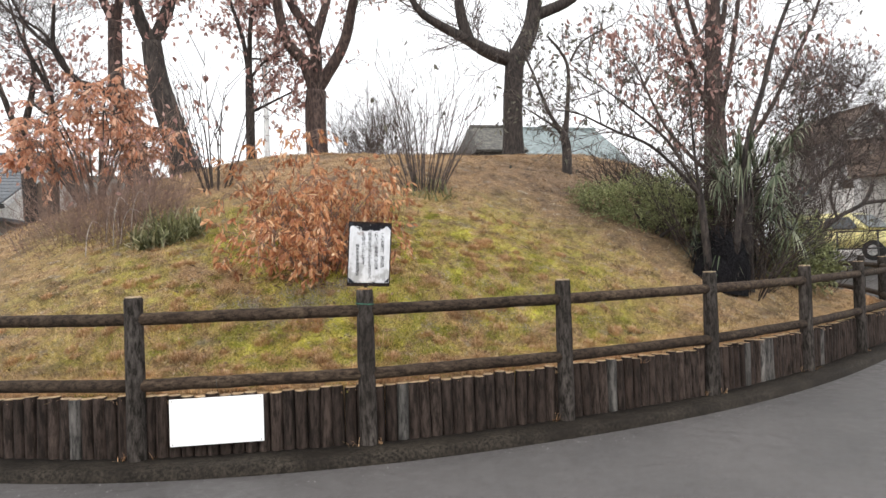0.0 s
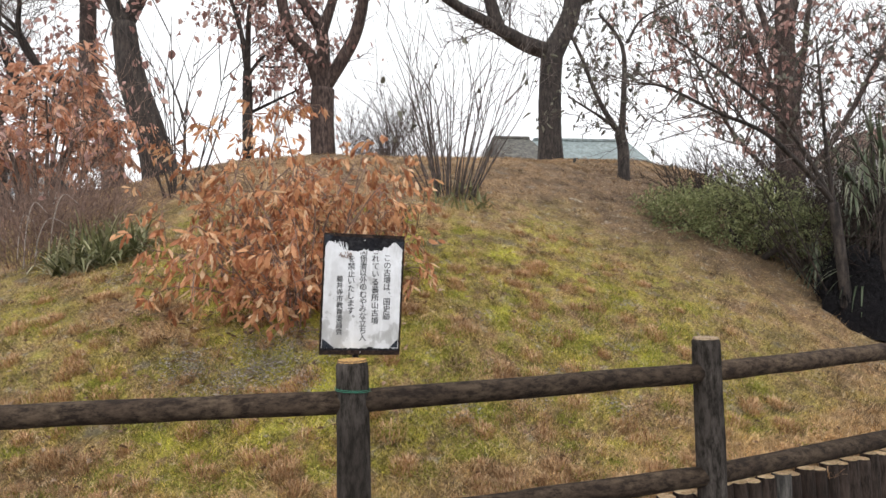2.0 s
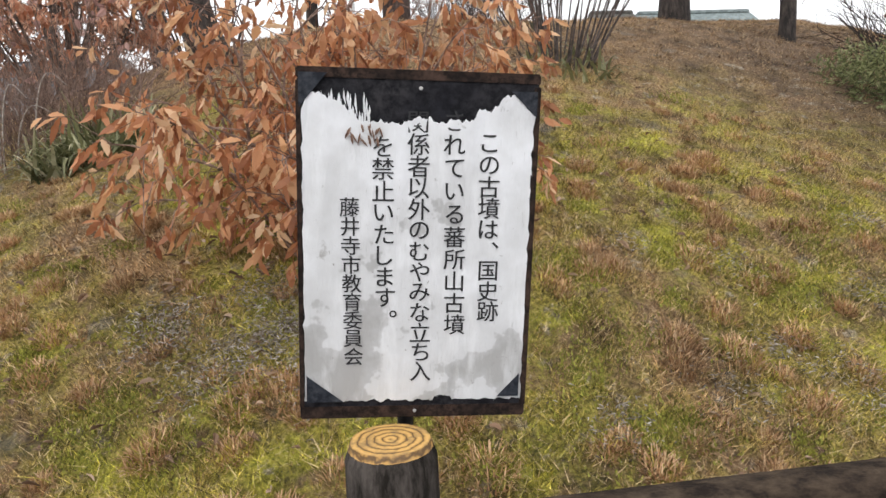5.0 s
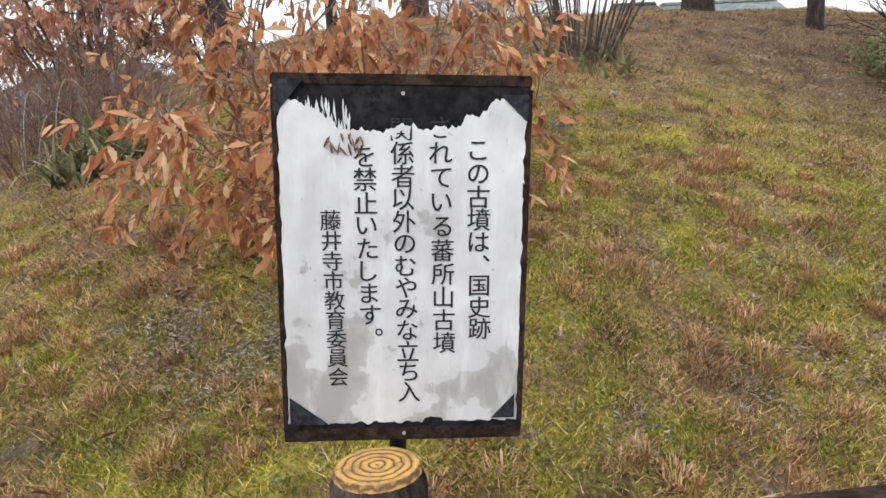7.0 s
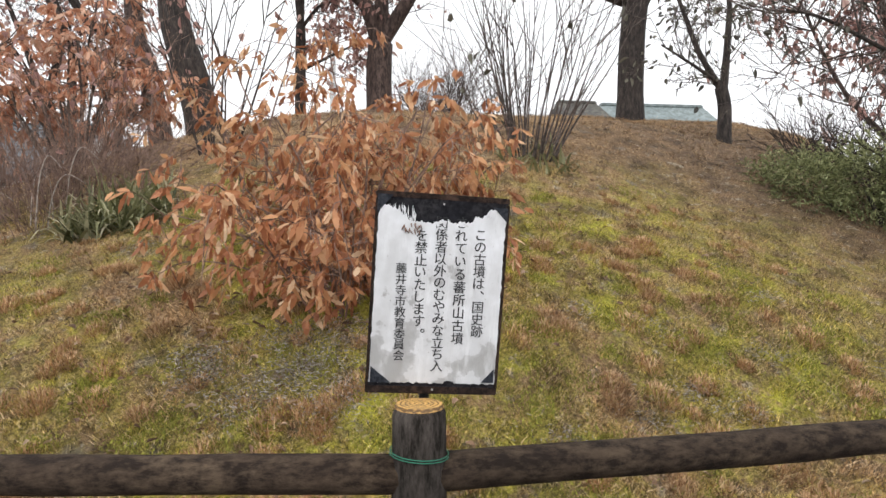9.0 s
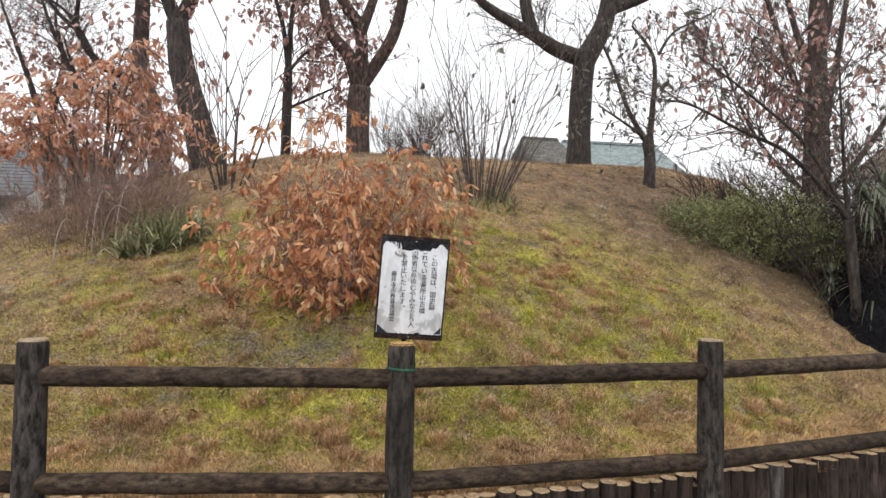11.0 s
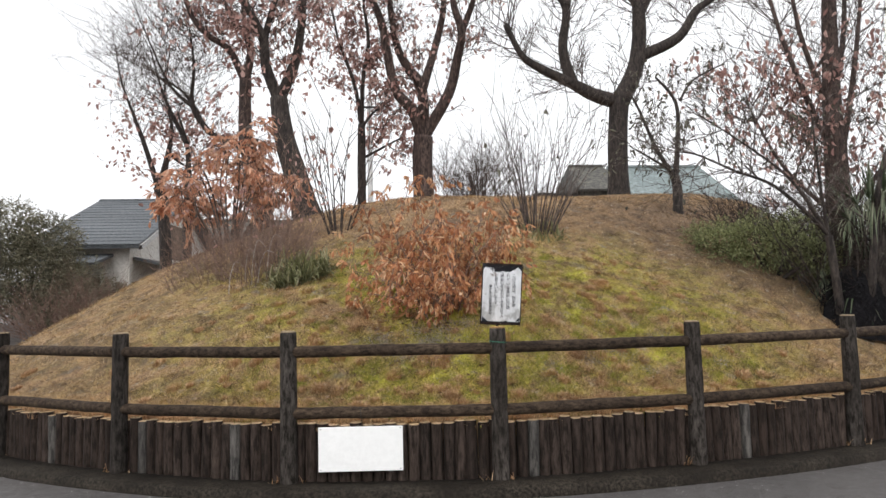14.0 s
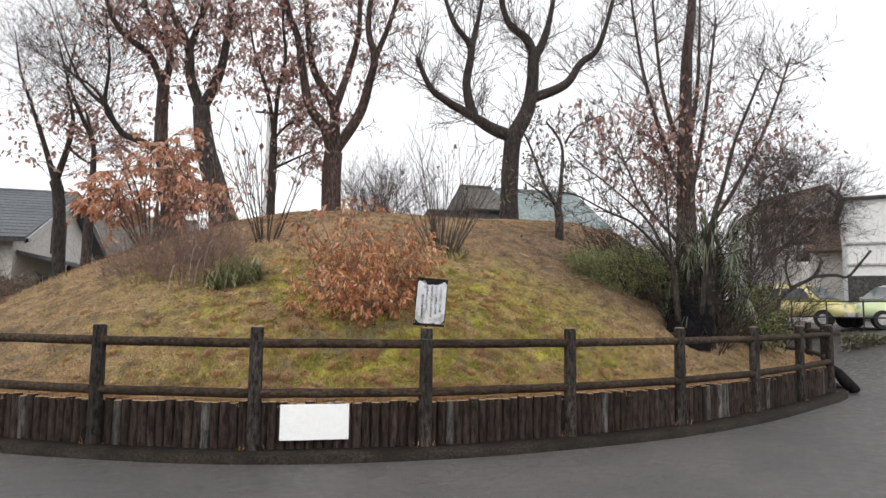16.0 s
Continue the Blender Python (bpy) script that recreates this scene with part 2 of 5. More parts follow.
CHAR = surface("charred_trunk", (0.003, 0.003, 0.004), (0.009, 0.008, 0.010), (0.02, 0.018, 0.02), 4, 25, 0.95, 1.0, 0.03)
STRAW = island("dry_grass", [(0, (0.27, 0.14, 0.065)), (0.5, (0.54, 0.32, 0.165)), (1, (0.80, 0.58, 0.36))], 0.8, 0.2)
FALLEN = island("fallen_leaf", [(0, (0.11, 0.062, 0.038)), (0.6, (0.27, 0.165, 0.10)), (1, (0.46, 0.34, 0.24))], 0.8)
TILE = surface("slate_roof", (0.065, 0.072, 0.08), (0.12, 0.132, 0.145), (0.17, 0.182, 0.195), 0.6, 14, 0.7, 0.3, 0.01, vary=0.1)
METALROOF = surface("grey_green_roof", (0.14, 0.17, 0.17), (0.22, 0.27, 0.27), (0.30, 0.35, 0.35), 0.4, 5, 0.6, 0.2)
# dull brown that also carries the shade of the barn's hip end
DULLWALL = surface("weathered_shaded_end", (0.06, 0.06, 0.055), (0.11, 0.105, 0.095), (0.18, 0.165, 0.14), 0.8, 5, 0.9, 0.3)
PLASTER = surface("pale_plaster", (0.55, 0.52, 0.48), (0.72, 0.69, 0.65), (0.80, 0.77, 0.73), 0.7, 12, 0.9, 0.2)
WHITEWALL = surface("white_wall", (0.70, 0.70, 0.70), (0.77, 0.77, 0.77), (0.82, 0.82, 0.82), 0.5, 9, 0.85, 0.1)
BROWNWOOD = surface("brown_timber", (0.04, 0.02, 0.014), (0.10, 0.050, 0.035), (0.17, 0.09, 0.065), 1.5, 18, 0.8, 0.3)
TRIM = surface("pale_trim", (0.3, 0.3, 0.3), (0.5, 0.49, 0.47), (0.62, 0.6, 0.58), 1, 12, 0.7, 0.2)
DARKWALL = surface("dark_wall", (0.03, 0.03, 0.032), (0.07, 0.068, 0.066), (0.12, 0.115, 0.11), 0.8, 12, 0.9, 0.4)
PLATE = surface("white_plate", (0.87, 0.87, 0.86), (0.90, 0.90, 0.89), (0.92, 0.92, 0.91), 2, 20, 0.5, 0.02)
BLEACHED = island("bleached_litter", [(0, (0.13, 0.105, 0.085)), (0.5, (0.30, 0.26, 0.22)), (1, (0.60, 0.55, 0.50))], 0.8)
MOSSTUFT = island("moss_cushion", [(0, (0.11, 0.115, 0.016)), (0.5, (0.27, 0.27, 0.036)), (1, (0.46, 0.44, 0.085))], 0.85)
STEEL = surface("dark_steel", (0.012, 0.012, 0.012), (0.035, 0.035, 0.036), (0.07, 0.068, 0.066), 4, 40, 0.5, 0.2, metal=0.6)
for dull in (CHAR, LOG, FAUX, RAIL, KERB):
    dull.node_tree.nodes["Principled BSDF"].inputs["Specular IOR Level"].default_value = 0.2


# ---- building helpers ----
def mesh_from(name, verts, faces, material, smooth=False):
    me = bpy.data.meshes.new(name)
    me.from_pydata([tuple(v) for v in verts], [], faces)
    me.materials.append(material)
    if smooth:
        me.polygons.foreach_set("use_smooth", [True] * len(me.polygons))
    me.update()
    return me


def put_mesh(name, me, parent=None, m=None, label=""):
    ob = new(name, me)
    if parent is not None:
        ob.parent = parent
    if m is not None:
        ob.matrix_basis = m
    if label:
        ob["label"] = label
    return ob


def bm_mesh(bm, name, material, smooth=False):
    me = bpy.data.meshes.new(name)
    bm.to_mesh(me)
    bm.free()
    me.materials.append(material)
    if smooth:
        me.polygons.foreach_set("use_smooth", [True] * len(me.polygons))
    return me


def part(name, bm, material, parent, label="", m=None, smooth=False):
    return put_mesh(name, bm_mesh(bm, name, material, smooth), parent, m, label)


def box(sx, sy, sz, bevel=0.0, at=(0, 0, 0)):
    bm = bmesh.new()
    bmesh.ops.create_cube(bm, size=1)
    bmesh.ops.scale(bm, vec=(sx, sy, sz), verts=bm.verts)
    if bevel:
        bmesh.ops.bevel(bm, geom=bm.edges[:], offset=bevel, segments=2, affect="EDGES")
    bmesh.ops.translate(bm, vec=at, verts=bm.verts)
    return bm


def thing(name, at, label, category, group="", kind="", rz=0.0):
    ob = new(name)
    ob.matrix_basis = pose(*at, 0, 0, rz)
    return tagged(ob, label, category, group, kind)


class Soup:
    """Gathers many small tubes and leaves into one mesh."""

    def __init__(self):
        self.v, self.f = [], []

    def tube(self, pts, radii, sides=6, cap=True):
        first = len(self.v)
        side = Vector((0.31, 0.93, 0.17))
        for i, p in enumerate(pts):
            a, b = pts[max(i - 1, 0)], pts[min(i + 1, len(pts) - 1)]
            d = (b - a)
            d = d.normalized() if d.length > 1e-6 else Vector((0, 0, 1))
            u = d.cross(side)
            u = u.normalized() if u.length > 1e-3 else d.orthogonal().normalized()
            w = d.cross(u)
            for k in range(sides):
                t = 2 * math.pi * k / sides
                self.v.append(p + (u * math.cos(t) + w * math.sin(t)) * radii[i])
        for i in range(len(pts) - 1):
            for k in range(sides):
                a, b = first + i * sides + k, first + i * sides + (k + 1) % sides
                self.f.append((a, b, b + sides, a + sides))
        if cap:
            self.f.append(tuple(range(len(self.v) - sides, len(self.v))))

    def leaf(self, p, d, n, length, width):
        """A pointed leaf, folded along its middle."""
        s = d.cross(n)
        s = s.normalized() if s.length > 1e-4 else d.orthogonal().normalized()
        k = len(self.v)
        lift = n * (width * 0.25)
        self.v += [p, p + d * (0.35 * length) + s * (0.5 * width) + lift, p + d * (0.75 * length) + s * (0.36 * width) + lift, p + d * length - n * (0.15 * length),
                   p + d * (0.75 * length) - s * (0.36 * width) + lift, p + d * (0.35 * length) - s * (0.5 * width) + lift]
        self.f += [(k, k + 1, k + 2, k + 3), (k, k + 3, k + 4, k + 5)]

    def lobed(self, p, d, n, length, width):
        """A withered oak leaf: wavy lobes either side of a bent midrib."""
        s = d.cross(n)
        s = s.normalized() if s.length > 1e-4 else d.orthogonal().normalized()
        outline = ((0.14, 0.14), (0.30, 0.36), (0.40, 0.30), (0.55, 0.50), (0.66, 0.38), (0.80, 0.36), (0.92, 0.14))
        k, m = len(self.v), len(outline)
        self.v += [p, p + d * (0.5 * length) + n * (0.06 * length), p + d * length - n * (0.25 * length)]
        for e in (1, -1):
            self.v += [p + d * (t * length) + s * (e * w * width) + n * (0.55 * w * width - 0.25 * t * t * length) for t, w in outline]
        for e in (0, 1):
            o = [k + 3 + e * m + i for i in range(m)]
            a, b = [k, *o[:4], k + 1], [k + 1, *o[3:], k + 2]
            self.f += [tuple(a), tuple(b)] if e else [tuple(reversed(a)), tuple(reversed(b))]

    def strap(self, p, d, length, width, droop=0.6, steps=4):
        """A long narrow leaf that bends over."""
        s = Vector((-d.y, d.x, 0))
        s = s.normalized() if s.length > 1e-3 else Vector((1, 0, 0))
        k, q, e = len(self.v), p.copy(), d.copy()
        for i in range(steps + 1):
            w = width * (1 - (i / steps) ** 2) * 0.5 + 0.001
            self.v += [q - s * w, q + s * w]
            q = q + e * (length / steps)
            e = (e + Vector((0, 0, -droop / steps * (1 + i * 0.5)))).normalized()
        for i in range(steps):
            a = k + 2 * i
            self.f.append((a, a + 1, a + 3, a + 2))

    def mesh(self, name, material, smooth=False):
        return mesh_from(name, self.v, self.f, material, smooth)


def spline(pts, per=5):
    """Points of a smooth curve through pts."""
    out = []
    n = len(pts)
    for i in range(n - 1):
        p0, p1, p2, p3 = pts[max(i - 1, 0)], pts[i], pts[i + 1], pts[min(i + 2, n - 1)]
        for k in range(per):
            t = k / per
            out.append(0.5 * ((2 * p1) + (p2 - p0) * t + (2 * p0 - 5 * p1 + 4 * p2 - p3) * t * t + (3 * p1 - p0 - 3 * p2 + p3) * t ** 3))
    return out + [pts[-1]]


# ---- plan of the mound: the fence line runs round it ----
LINE = [(0, 0), (1.79, 0.18), (3.58, 0.60), (5.36, 1.30), (7.03, 2.17), (8.60, 3.08), (9.84, 4.40), (10.9, 5.87), (11.7, 7.5), (12.1, 9.3),
        (12.1, 11.2), (11.6, 13.3), (10.4, 15.6), (8.4, 17.8), (5.5, 19.5), (2.0, 20.2), (-1.8, 19.6), (-5.0, 17.9), (-7.3, 15.2),
        (-8.5, 12.0), (-8.8, 9.4), (-8.62, 7.63), (-8.17, 5.91), (-7.38, 4.29), (-6.29, 2.86), (-4.93, 1.67), (-3.38, 0.78), (-1.765, 0.18)]
CENTRE = Vector((0.9, 11.0))


def closed(pts, per):
    n, out = len(pts), []
    for i in range(n):
        p0, p1, p2, p3 = (Vector(pts[(i + k) % n]) for k in (-1, 0, 1, 2))
        for k in range(per):
            t = k / per
            out.append(0.5 * ((2 * p1) + (p2 - p0) * t + (2 * p0 - 5 * p1 + 4 * p2 - p3) * t * t + (3 * p1 - p0 - 3 * p2 + p3) * t ** 3))
    return out


RIM = closed(LINE, 18)
RIM_A = np.array([math.atan2(p.y - CENTRE.y, p.x - CENTRE.x) for p in RIM])
RIM_R = np.array([(p - CENTRE).length for p in RIM])
order = np.argsort(RIM_A)
RIM_A, RIM_R = RIM_A[order], RIM_R[order]
SOIL = 0.505


def rim(a):
    return float(np.interp(a, RIM_A, RIM_R, period=2 * math.pi))


# height of the slope by the way from rim to summit: front, west and east faces
RISE_S = [0, 0.05, 0.08, 0.12, 0.165, 0.21, 0.27, 0.355, 0.44, 0.52, 0.60, 0.70, 0.85, 1.0]
RISE_H = [0, 0.020, 0.040, 0.105, 0.190, 0.260, 0.345, 0.455, 0.590, 0.705, 0.795, 0.865, 0.925, 0.955]
WEST_S = [0, 0.05, 0.12, 0.22, 0.30, 0.37, 0.46, 0.60, 0.75, 1.0]
WEST_H = [0, 0.050, 0.160, 0.32, 0.445, 0.535, 0.640, 0.785, 0.89, 0.955]
EAST_S = [0, 0.10, 0.20, 0.30, 0.38, 0.50, 1.0]
EAST_H = [0, 0.14, 0.40, 0.67, 0.85, 0.94, 0.955]
EAST_A = [-180, -72, -60, -44, -25, -15, 30, 70, 90, 180]
EAST_W = [0, 0, 0.16, 0.26, 0.75, 1, 1, 0.3, 0, 0]
WEST_A = [-180, -143, -127, -116, 0, 120, 150, 180]
WEST_W = [1, 1, 0.55, 0, 0, 0, 1, 1]
TOP = 3.75


def rise(s, a):
    a = math.degrees(a)
    e, w = float(np.interp(a, EAST_A, EAST_W)), float(np.interp(a, WEST_A, WEST_W))
    return (1 - e - w) * float(np.interp(s, RISE_S, RISE_H)) + e * float(np.interp(s, EAST_S, EAST_H)) + w * float(np.interp(s, WEST_S, WEST_H))


def mound_z(x, y):
    d = Vector((x, y)) - CENTRE
    a = math.atan2(d.y, d.x)
    s = 1 - d.length / rim(a)
    if s < 0:
        return 0.0
    h = SOIL + TOP * rise(s, a)
    k = min(1.0, s / 0.08)
    return h + k * (0.10 * noise.noise((x * 0.45, y * 0.45, 3.1)) + 0.035 * noise.noise((x * 1.9, y * 1.9, 7.7)) + 0.012 * noise.noise((x * 7, y * 7, 1.7)))


def land_z(x, y):
    """The street level; it climbs about a metre towards the plots behind the mound."""
    d = (Vector((x, y)) - CENTRE)
    out = d.length - rim(math.atan2(d.y, d.x))
    k = max(0.0, min(1.0, (out - 0.6) / 4.4)) * max(0.0, min(1.0, (y - 1.0) / 5.0))
    return 1.1 * k * k * (3 - 2 * k)


# ---- ground: road sheet, kerb, mound ----
def build_ground():
    xs = sorted(set([-3000, -900, -300, -120, -60] + list(np.linspace(-34, 40, 75)) + [60, 120, 300, 900, 3000]))
    ys = sorted(set([-3000, -900, -300, -120, -50, -25, -12] + list(np.linspace(-8, 46, 55)) + [70, 140, 300, 900, 3000]))
    v, f, nx = [], [], len(xs)
    for y in ys:
        for x in xs:
            v.append((x, y, land_z(x, y) + (0.006 * noise.noise((x, y, 0)) if abs(x) < 40 and abs(y) < 50 else 0)))
    for j in range(len(ys) - 1):
        for i in range(nx - 1):
            a = j * nx + i
            f.append((a, a + 1, a + nx + 1, a + nx))
    tagged(put_mesh("road", mesh_from("road", v, f, ASPHALT, True)), "dark grey damp asphalt road curving round the mound", "road", kind="structure")


def offset_ring(shift):
    n, out = len(RIM), []
    for i in range(n):
        d = (RIM[(i + 1) % n] - RIM[i - 1]).normalized()
        out.append(RIM[i] + Vector((d.y, -d.x)) * shift)
    return out


def build_kerb():
    prof = [(-0.06, -0.05), (-0.06, 0.085), (0.10, 0.092), (0.225, 0.085), (0.25, 0.068), (0.265, 0.0), (0.27, -0.05)]
    rings = [offset_ring(o) for o, _ in prof]
    v, f, n, k = [], [], len(RIM), len(prof)
    for i in range(n):
        for j in range(k):
            p = rings[j][i]
            w = 0.008 * noise.noise((p.x * 3, p.y * 3, j))
            v.append((p.x, p.y, prof[j][1] + (w if prof[j][1] > 0 else 0)))
    for i in range(n):
        for j in range(k - 1):
            a, b = i * k + j, ((i + 1) % n) * k + j
            f.append((a, a + 1, b + 1, b))
    tagged(put_mesh("kerb", mesh_from("kerb", v, f, KERB, True)), "low dark mossy concrete kerb along the road", "kerb", kind="structure")


def build_mound():
    rings, segs = 90, 300
    v, f = [], []
    for i in range(rings + 1):
        s = (i / rings) ** 1.15
        for k in range(segs):
            a = 2 * math.pi * k / segs
            r = rim(a if a < math.pi else a - 2 * math.pi)
            r = (r - 0.115) * (1 - s)
            x, y = CENTRE.x + r * math.cos(a), CENTRE.y + r * math.sin(a)
            v.append((x, y, mound_z(x, y)))
    base = len(v)
    for k in range(segs):
        p = v[k]
        v.append((p[0], p[1], -0.05))
    for i in range(rings):
        for k in range(segs):
            a, b = i * segs + k, i * segs + (k + 1) % segs
            f.append((a, b, b + segs, a + segs))
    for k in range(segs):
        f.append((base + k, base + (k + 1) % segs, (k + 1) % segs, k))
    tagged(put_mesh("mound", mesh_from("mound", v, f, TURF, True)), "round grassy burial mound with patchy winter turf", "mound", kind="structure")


build_ground()
build_kerb()
build_mound()


# ---- fence of cast posts and round rails ----
POST_TOP = 1.337
POSTS = [Vector(LINE[i]) for i in list(range(-7, 0)) + list(range(0, 12))]


def post_mesh():
    s = Soup()
    zs = [0.07, 0.3, 0.55, 0.8, 1.05, 1.25, 1.318, 1.334]
    rs = [0.074, 0.073, 0.071, 0.072, 0.070, 0.070, 0.069, 0.063]
    for i, z in enumerate(zs):
        for k in range(14):
            t = 2 * math.pi * k / 14
            r = rs[i] * (1 + 0.05 * noise.noise((math.cos(t) * 2, math.sin(t) * 2, z * 3)))
            s.v.append(Vector((r * math.cos(t), r * math.sin(t), z)))
    for i in range(len(zs) - 1):
        for k in range(14):
            a, b = i * 14 + k, i * 14 + (k + 1) % 14
            s.f.append((a, b, b + 14, a + 14))
    return s.mesh("post", FAUX, True)


def cap_mesh(material):
    bm = bmesh.new()
    bmesh.ops.create_cone(bm, cap_ends=True, segments=18, radius1=0.0635, radius2=0.060, depth=0.010)
    bmesh.ops.translate(bm, vec=(0, 0, 0.001), verts=bm.verts)
    return bm_mesh(bm, "post_top", material)


def rail_mesh(length, seed):
    s, n = Soup(), 9
    pts = [Vector((length * i / (n - 1), 0, 0.008 * noise.noise((i * 0.8, seed, 0)))) for i in range(n)]
    s.tube(pts, [0.050 * (1 + 0.07 * noise.noise((i * 1.3, seed, 5))) for i in range(n)], 12)
    return s.mesh("rail", RAIL, True)


fence = thing("fence", (0, 0, 0), "dark brown cast-concrete log fence with two round rails", "fence")
PM, CAP_FRESH, CAP_PALE = post_mesh(), cap_mesh(RINGS), cap_mesh(PALETOP)
for i, p in enumerate(POSTS):
    post = put_mesh("post", PM, fence, pose(p.x, p.y, 0, 0, 0, 37 * i), "")
    put_mesh("post_top", CAP_FRESH if p.length < 0.1 else CAP_PALE, post, pose(0, 0, POST_TOP), "ochre ringed post top" if p.length < 0.1 else "pale weathered post top")
    if i + 1 < len(POSTS):
        q = POSTS[i + 1]
        d = q - p
        for z, lift in ((1.165, 0), (0.652, 3)):
            put_mesh("rail", rail_mesh(d.length, i * 7 + lift), fence, pose(p.x, p.y, z, 0, 0, math.degrees(math.atan2(d.y, d.x))))


# ---- palisade of short logs ----
def log_mesh(seed, side=LOG):
    s = Soup()
    zs = [0.06, 0.2, 0.36, 0.50, 0.546, 0.552]
    for i, z in enumerate(zs):
        for k in range(9):
            t = 2 * math.pi * k / 9
            r = (0.0515, 0.0505, 0.0515, 0.0505, 0.050, 0.047)[i] * (1 + 0.06 * noise.noise((math.cos(t) * 2 + seed, math.sin(t) * 2, z * 5)))
            s.v.append(Vector((r * math.cos(t), r * math.sin(t), z)))
    for i in range(len(zs) - 1):
        for k in range(9):
            a, b = i * 9 + k, i * 9 + (k + 1) % 9
            s.f.append((a, b, b + 9, a + 9))
    s.f.append(tuple(range(len(s.v) - 9, len(s.v))))
    me = s.mesh("log", side, True)
    me.materials.append(LOGTOP)
    me.polygons[-1].material_index = 1
    me.polygons[-1].use_smooth = False
    return me


LOGS = [log_mesh(k * 3.3) for k in range(18)] + [log_mesh(40.0, LOGPALE)]
inner = offset_ring(-0.075)
palisade = thing("palisade", (0, 0, 0), "low retaining wall of dark upright logs with pale sawn tops", "retaining wall", kind="structure")
rng = random.Random(5)


def build_palisade():
    run, total, last, spots = 0.0, 0.0, inner[0], []
    n = len(inner)
    for i in range(1, n + 1):
        p = inner[i % n]
        seg = (p - last).length
        while run <= total + seg:
            spots.append((last.lerp(p, (run - total) / seg), i))
            run += 0.0975
        total, last = total + seg, p
    rest = Soup()
    for q, i in spots:
        bay = i / 18
        if bay < 7.5 or bay > 23.2:
            put_mesh("log", rng.choice(LOGS), palisade, pose(q.x, q.y, rng.uniform(-0.014, 0.016), rng.uniform(-1.2, 1.2), rng.uniform(-1.2, 1.2), rng.uniform(0, 360)))
        else:
            rest.tube([Vector((q.x, q.y, 0.05)), Vector((q.x, q.y, 0.55))], [0.055, 0.053], 6)
    tagged(put_mesh("logs", rest.mesh("logs", LOG), palisade), kind="stuff")


build_palisade()


# ---- trees and shrubs ----
def grow(s, leaves, r, p, d, length, radius, depth, up=0.12, wander=0.22, kids=4, leaf=None, sides=4, spread=0.7):
    """A branch that wanders, thins out and bears smaller ones; leaf: (chance, length, width, hang)."""
    n = 5 if depth > 0 else 4
    pts, e = [p.copy()], d.normalized()
    for i in range(n):
        e = (e + Vector((r.gauss(0, wander), r.gauss(0, wander), r.gauss(0, wander) + up)) * 0.5).normalized()
        pts.append(pts[-1] + e * (length / n))
    s.tube(pts, [radius * (1 - 0.8 * i / n) for i in range(n + 1)], sides if depth > 0 else 3, False)
    if leaf:
        chance, ll, lw, hang = leaf
        for q in pts[1:]:
            k = chance if depth == 0 else chance * 0.4
            while r.random() < k:
                k -= 1
                h = Vector((r.gauss(0, 1), r.gauss(0, 1), r.gauss(-hang, 0.7))).normalized()
                leaves.leaf(q + Vector((r.gauss(0, 0.02), r.gauss(0, 0.02), 0)), h, Vector((r.gauss(0, 1), r.gauss(0, 1), r.gauss(0.4, 0.6))).normalized(), ll * r.uniform(0.5, 1.25), lw * r.uniform(0.55, 1.2))
    if depth > 0:
        for k in range(kids):
            t = r.uniform(0.25, 1.0)
            i = min(n - 1, int(t * n))
            q = pts[i].lerp(pts[i + 1], t * n - i)
            axis = (pts[i + 1] - pts[i]).normalized()
            turn = Vector((r.gauss(0, 1), r.gauss(0, 1), r.gauss(0, 1)))
            turn = (turn - axis * turn.dot(axis)).normalized()
            e2 = (axis * (1 - spread * 0.5) + turn * spread).normalized()
            grow(s, leaves, r, q, e2, length * r.uniform(0.4, 0.7), radius * 0.62, depth - 1, up, wander, kids, leaf, sides, spread)


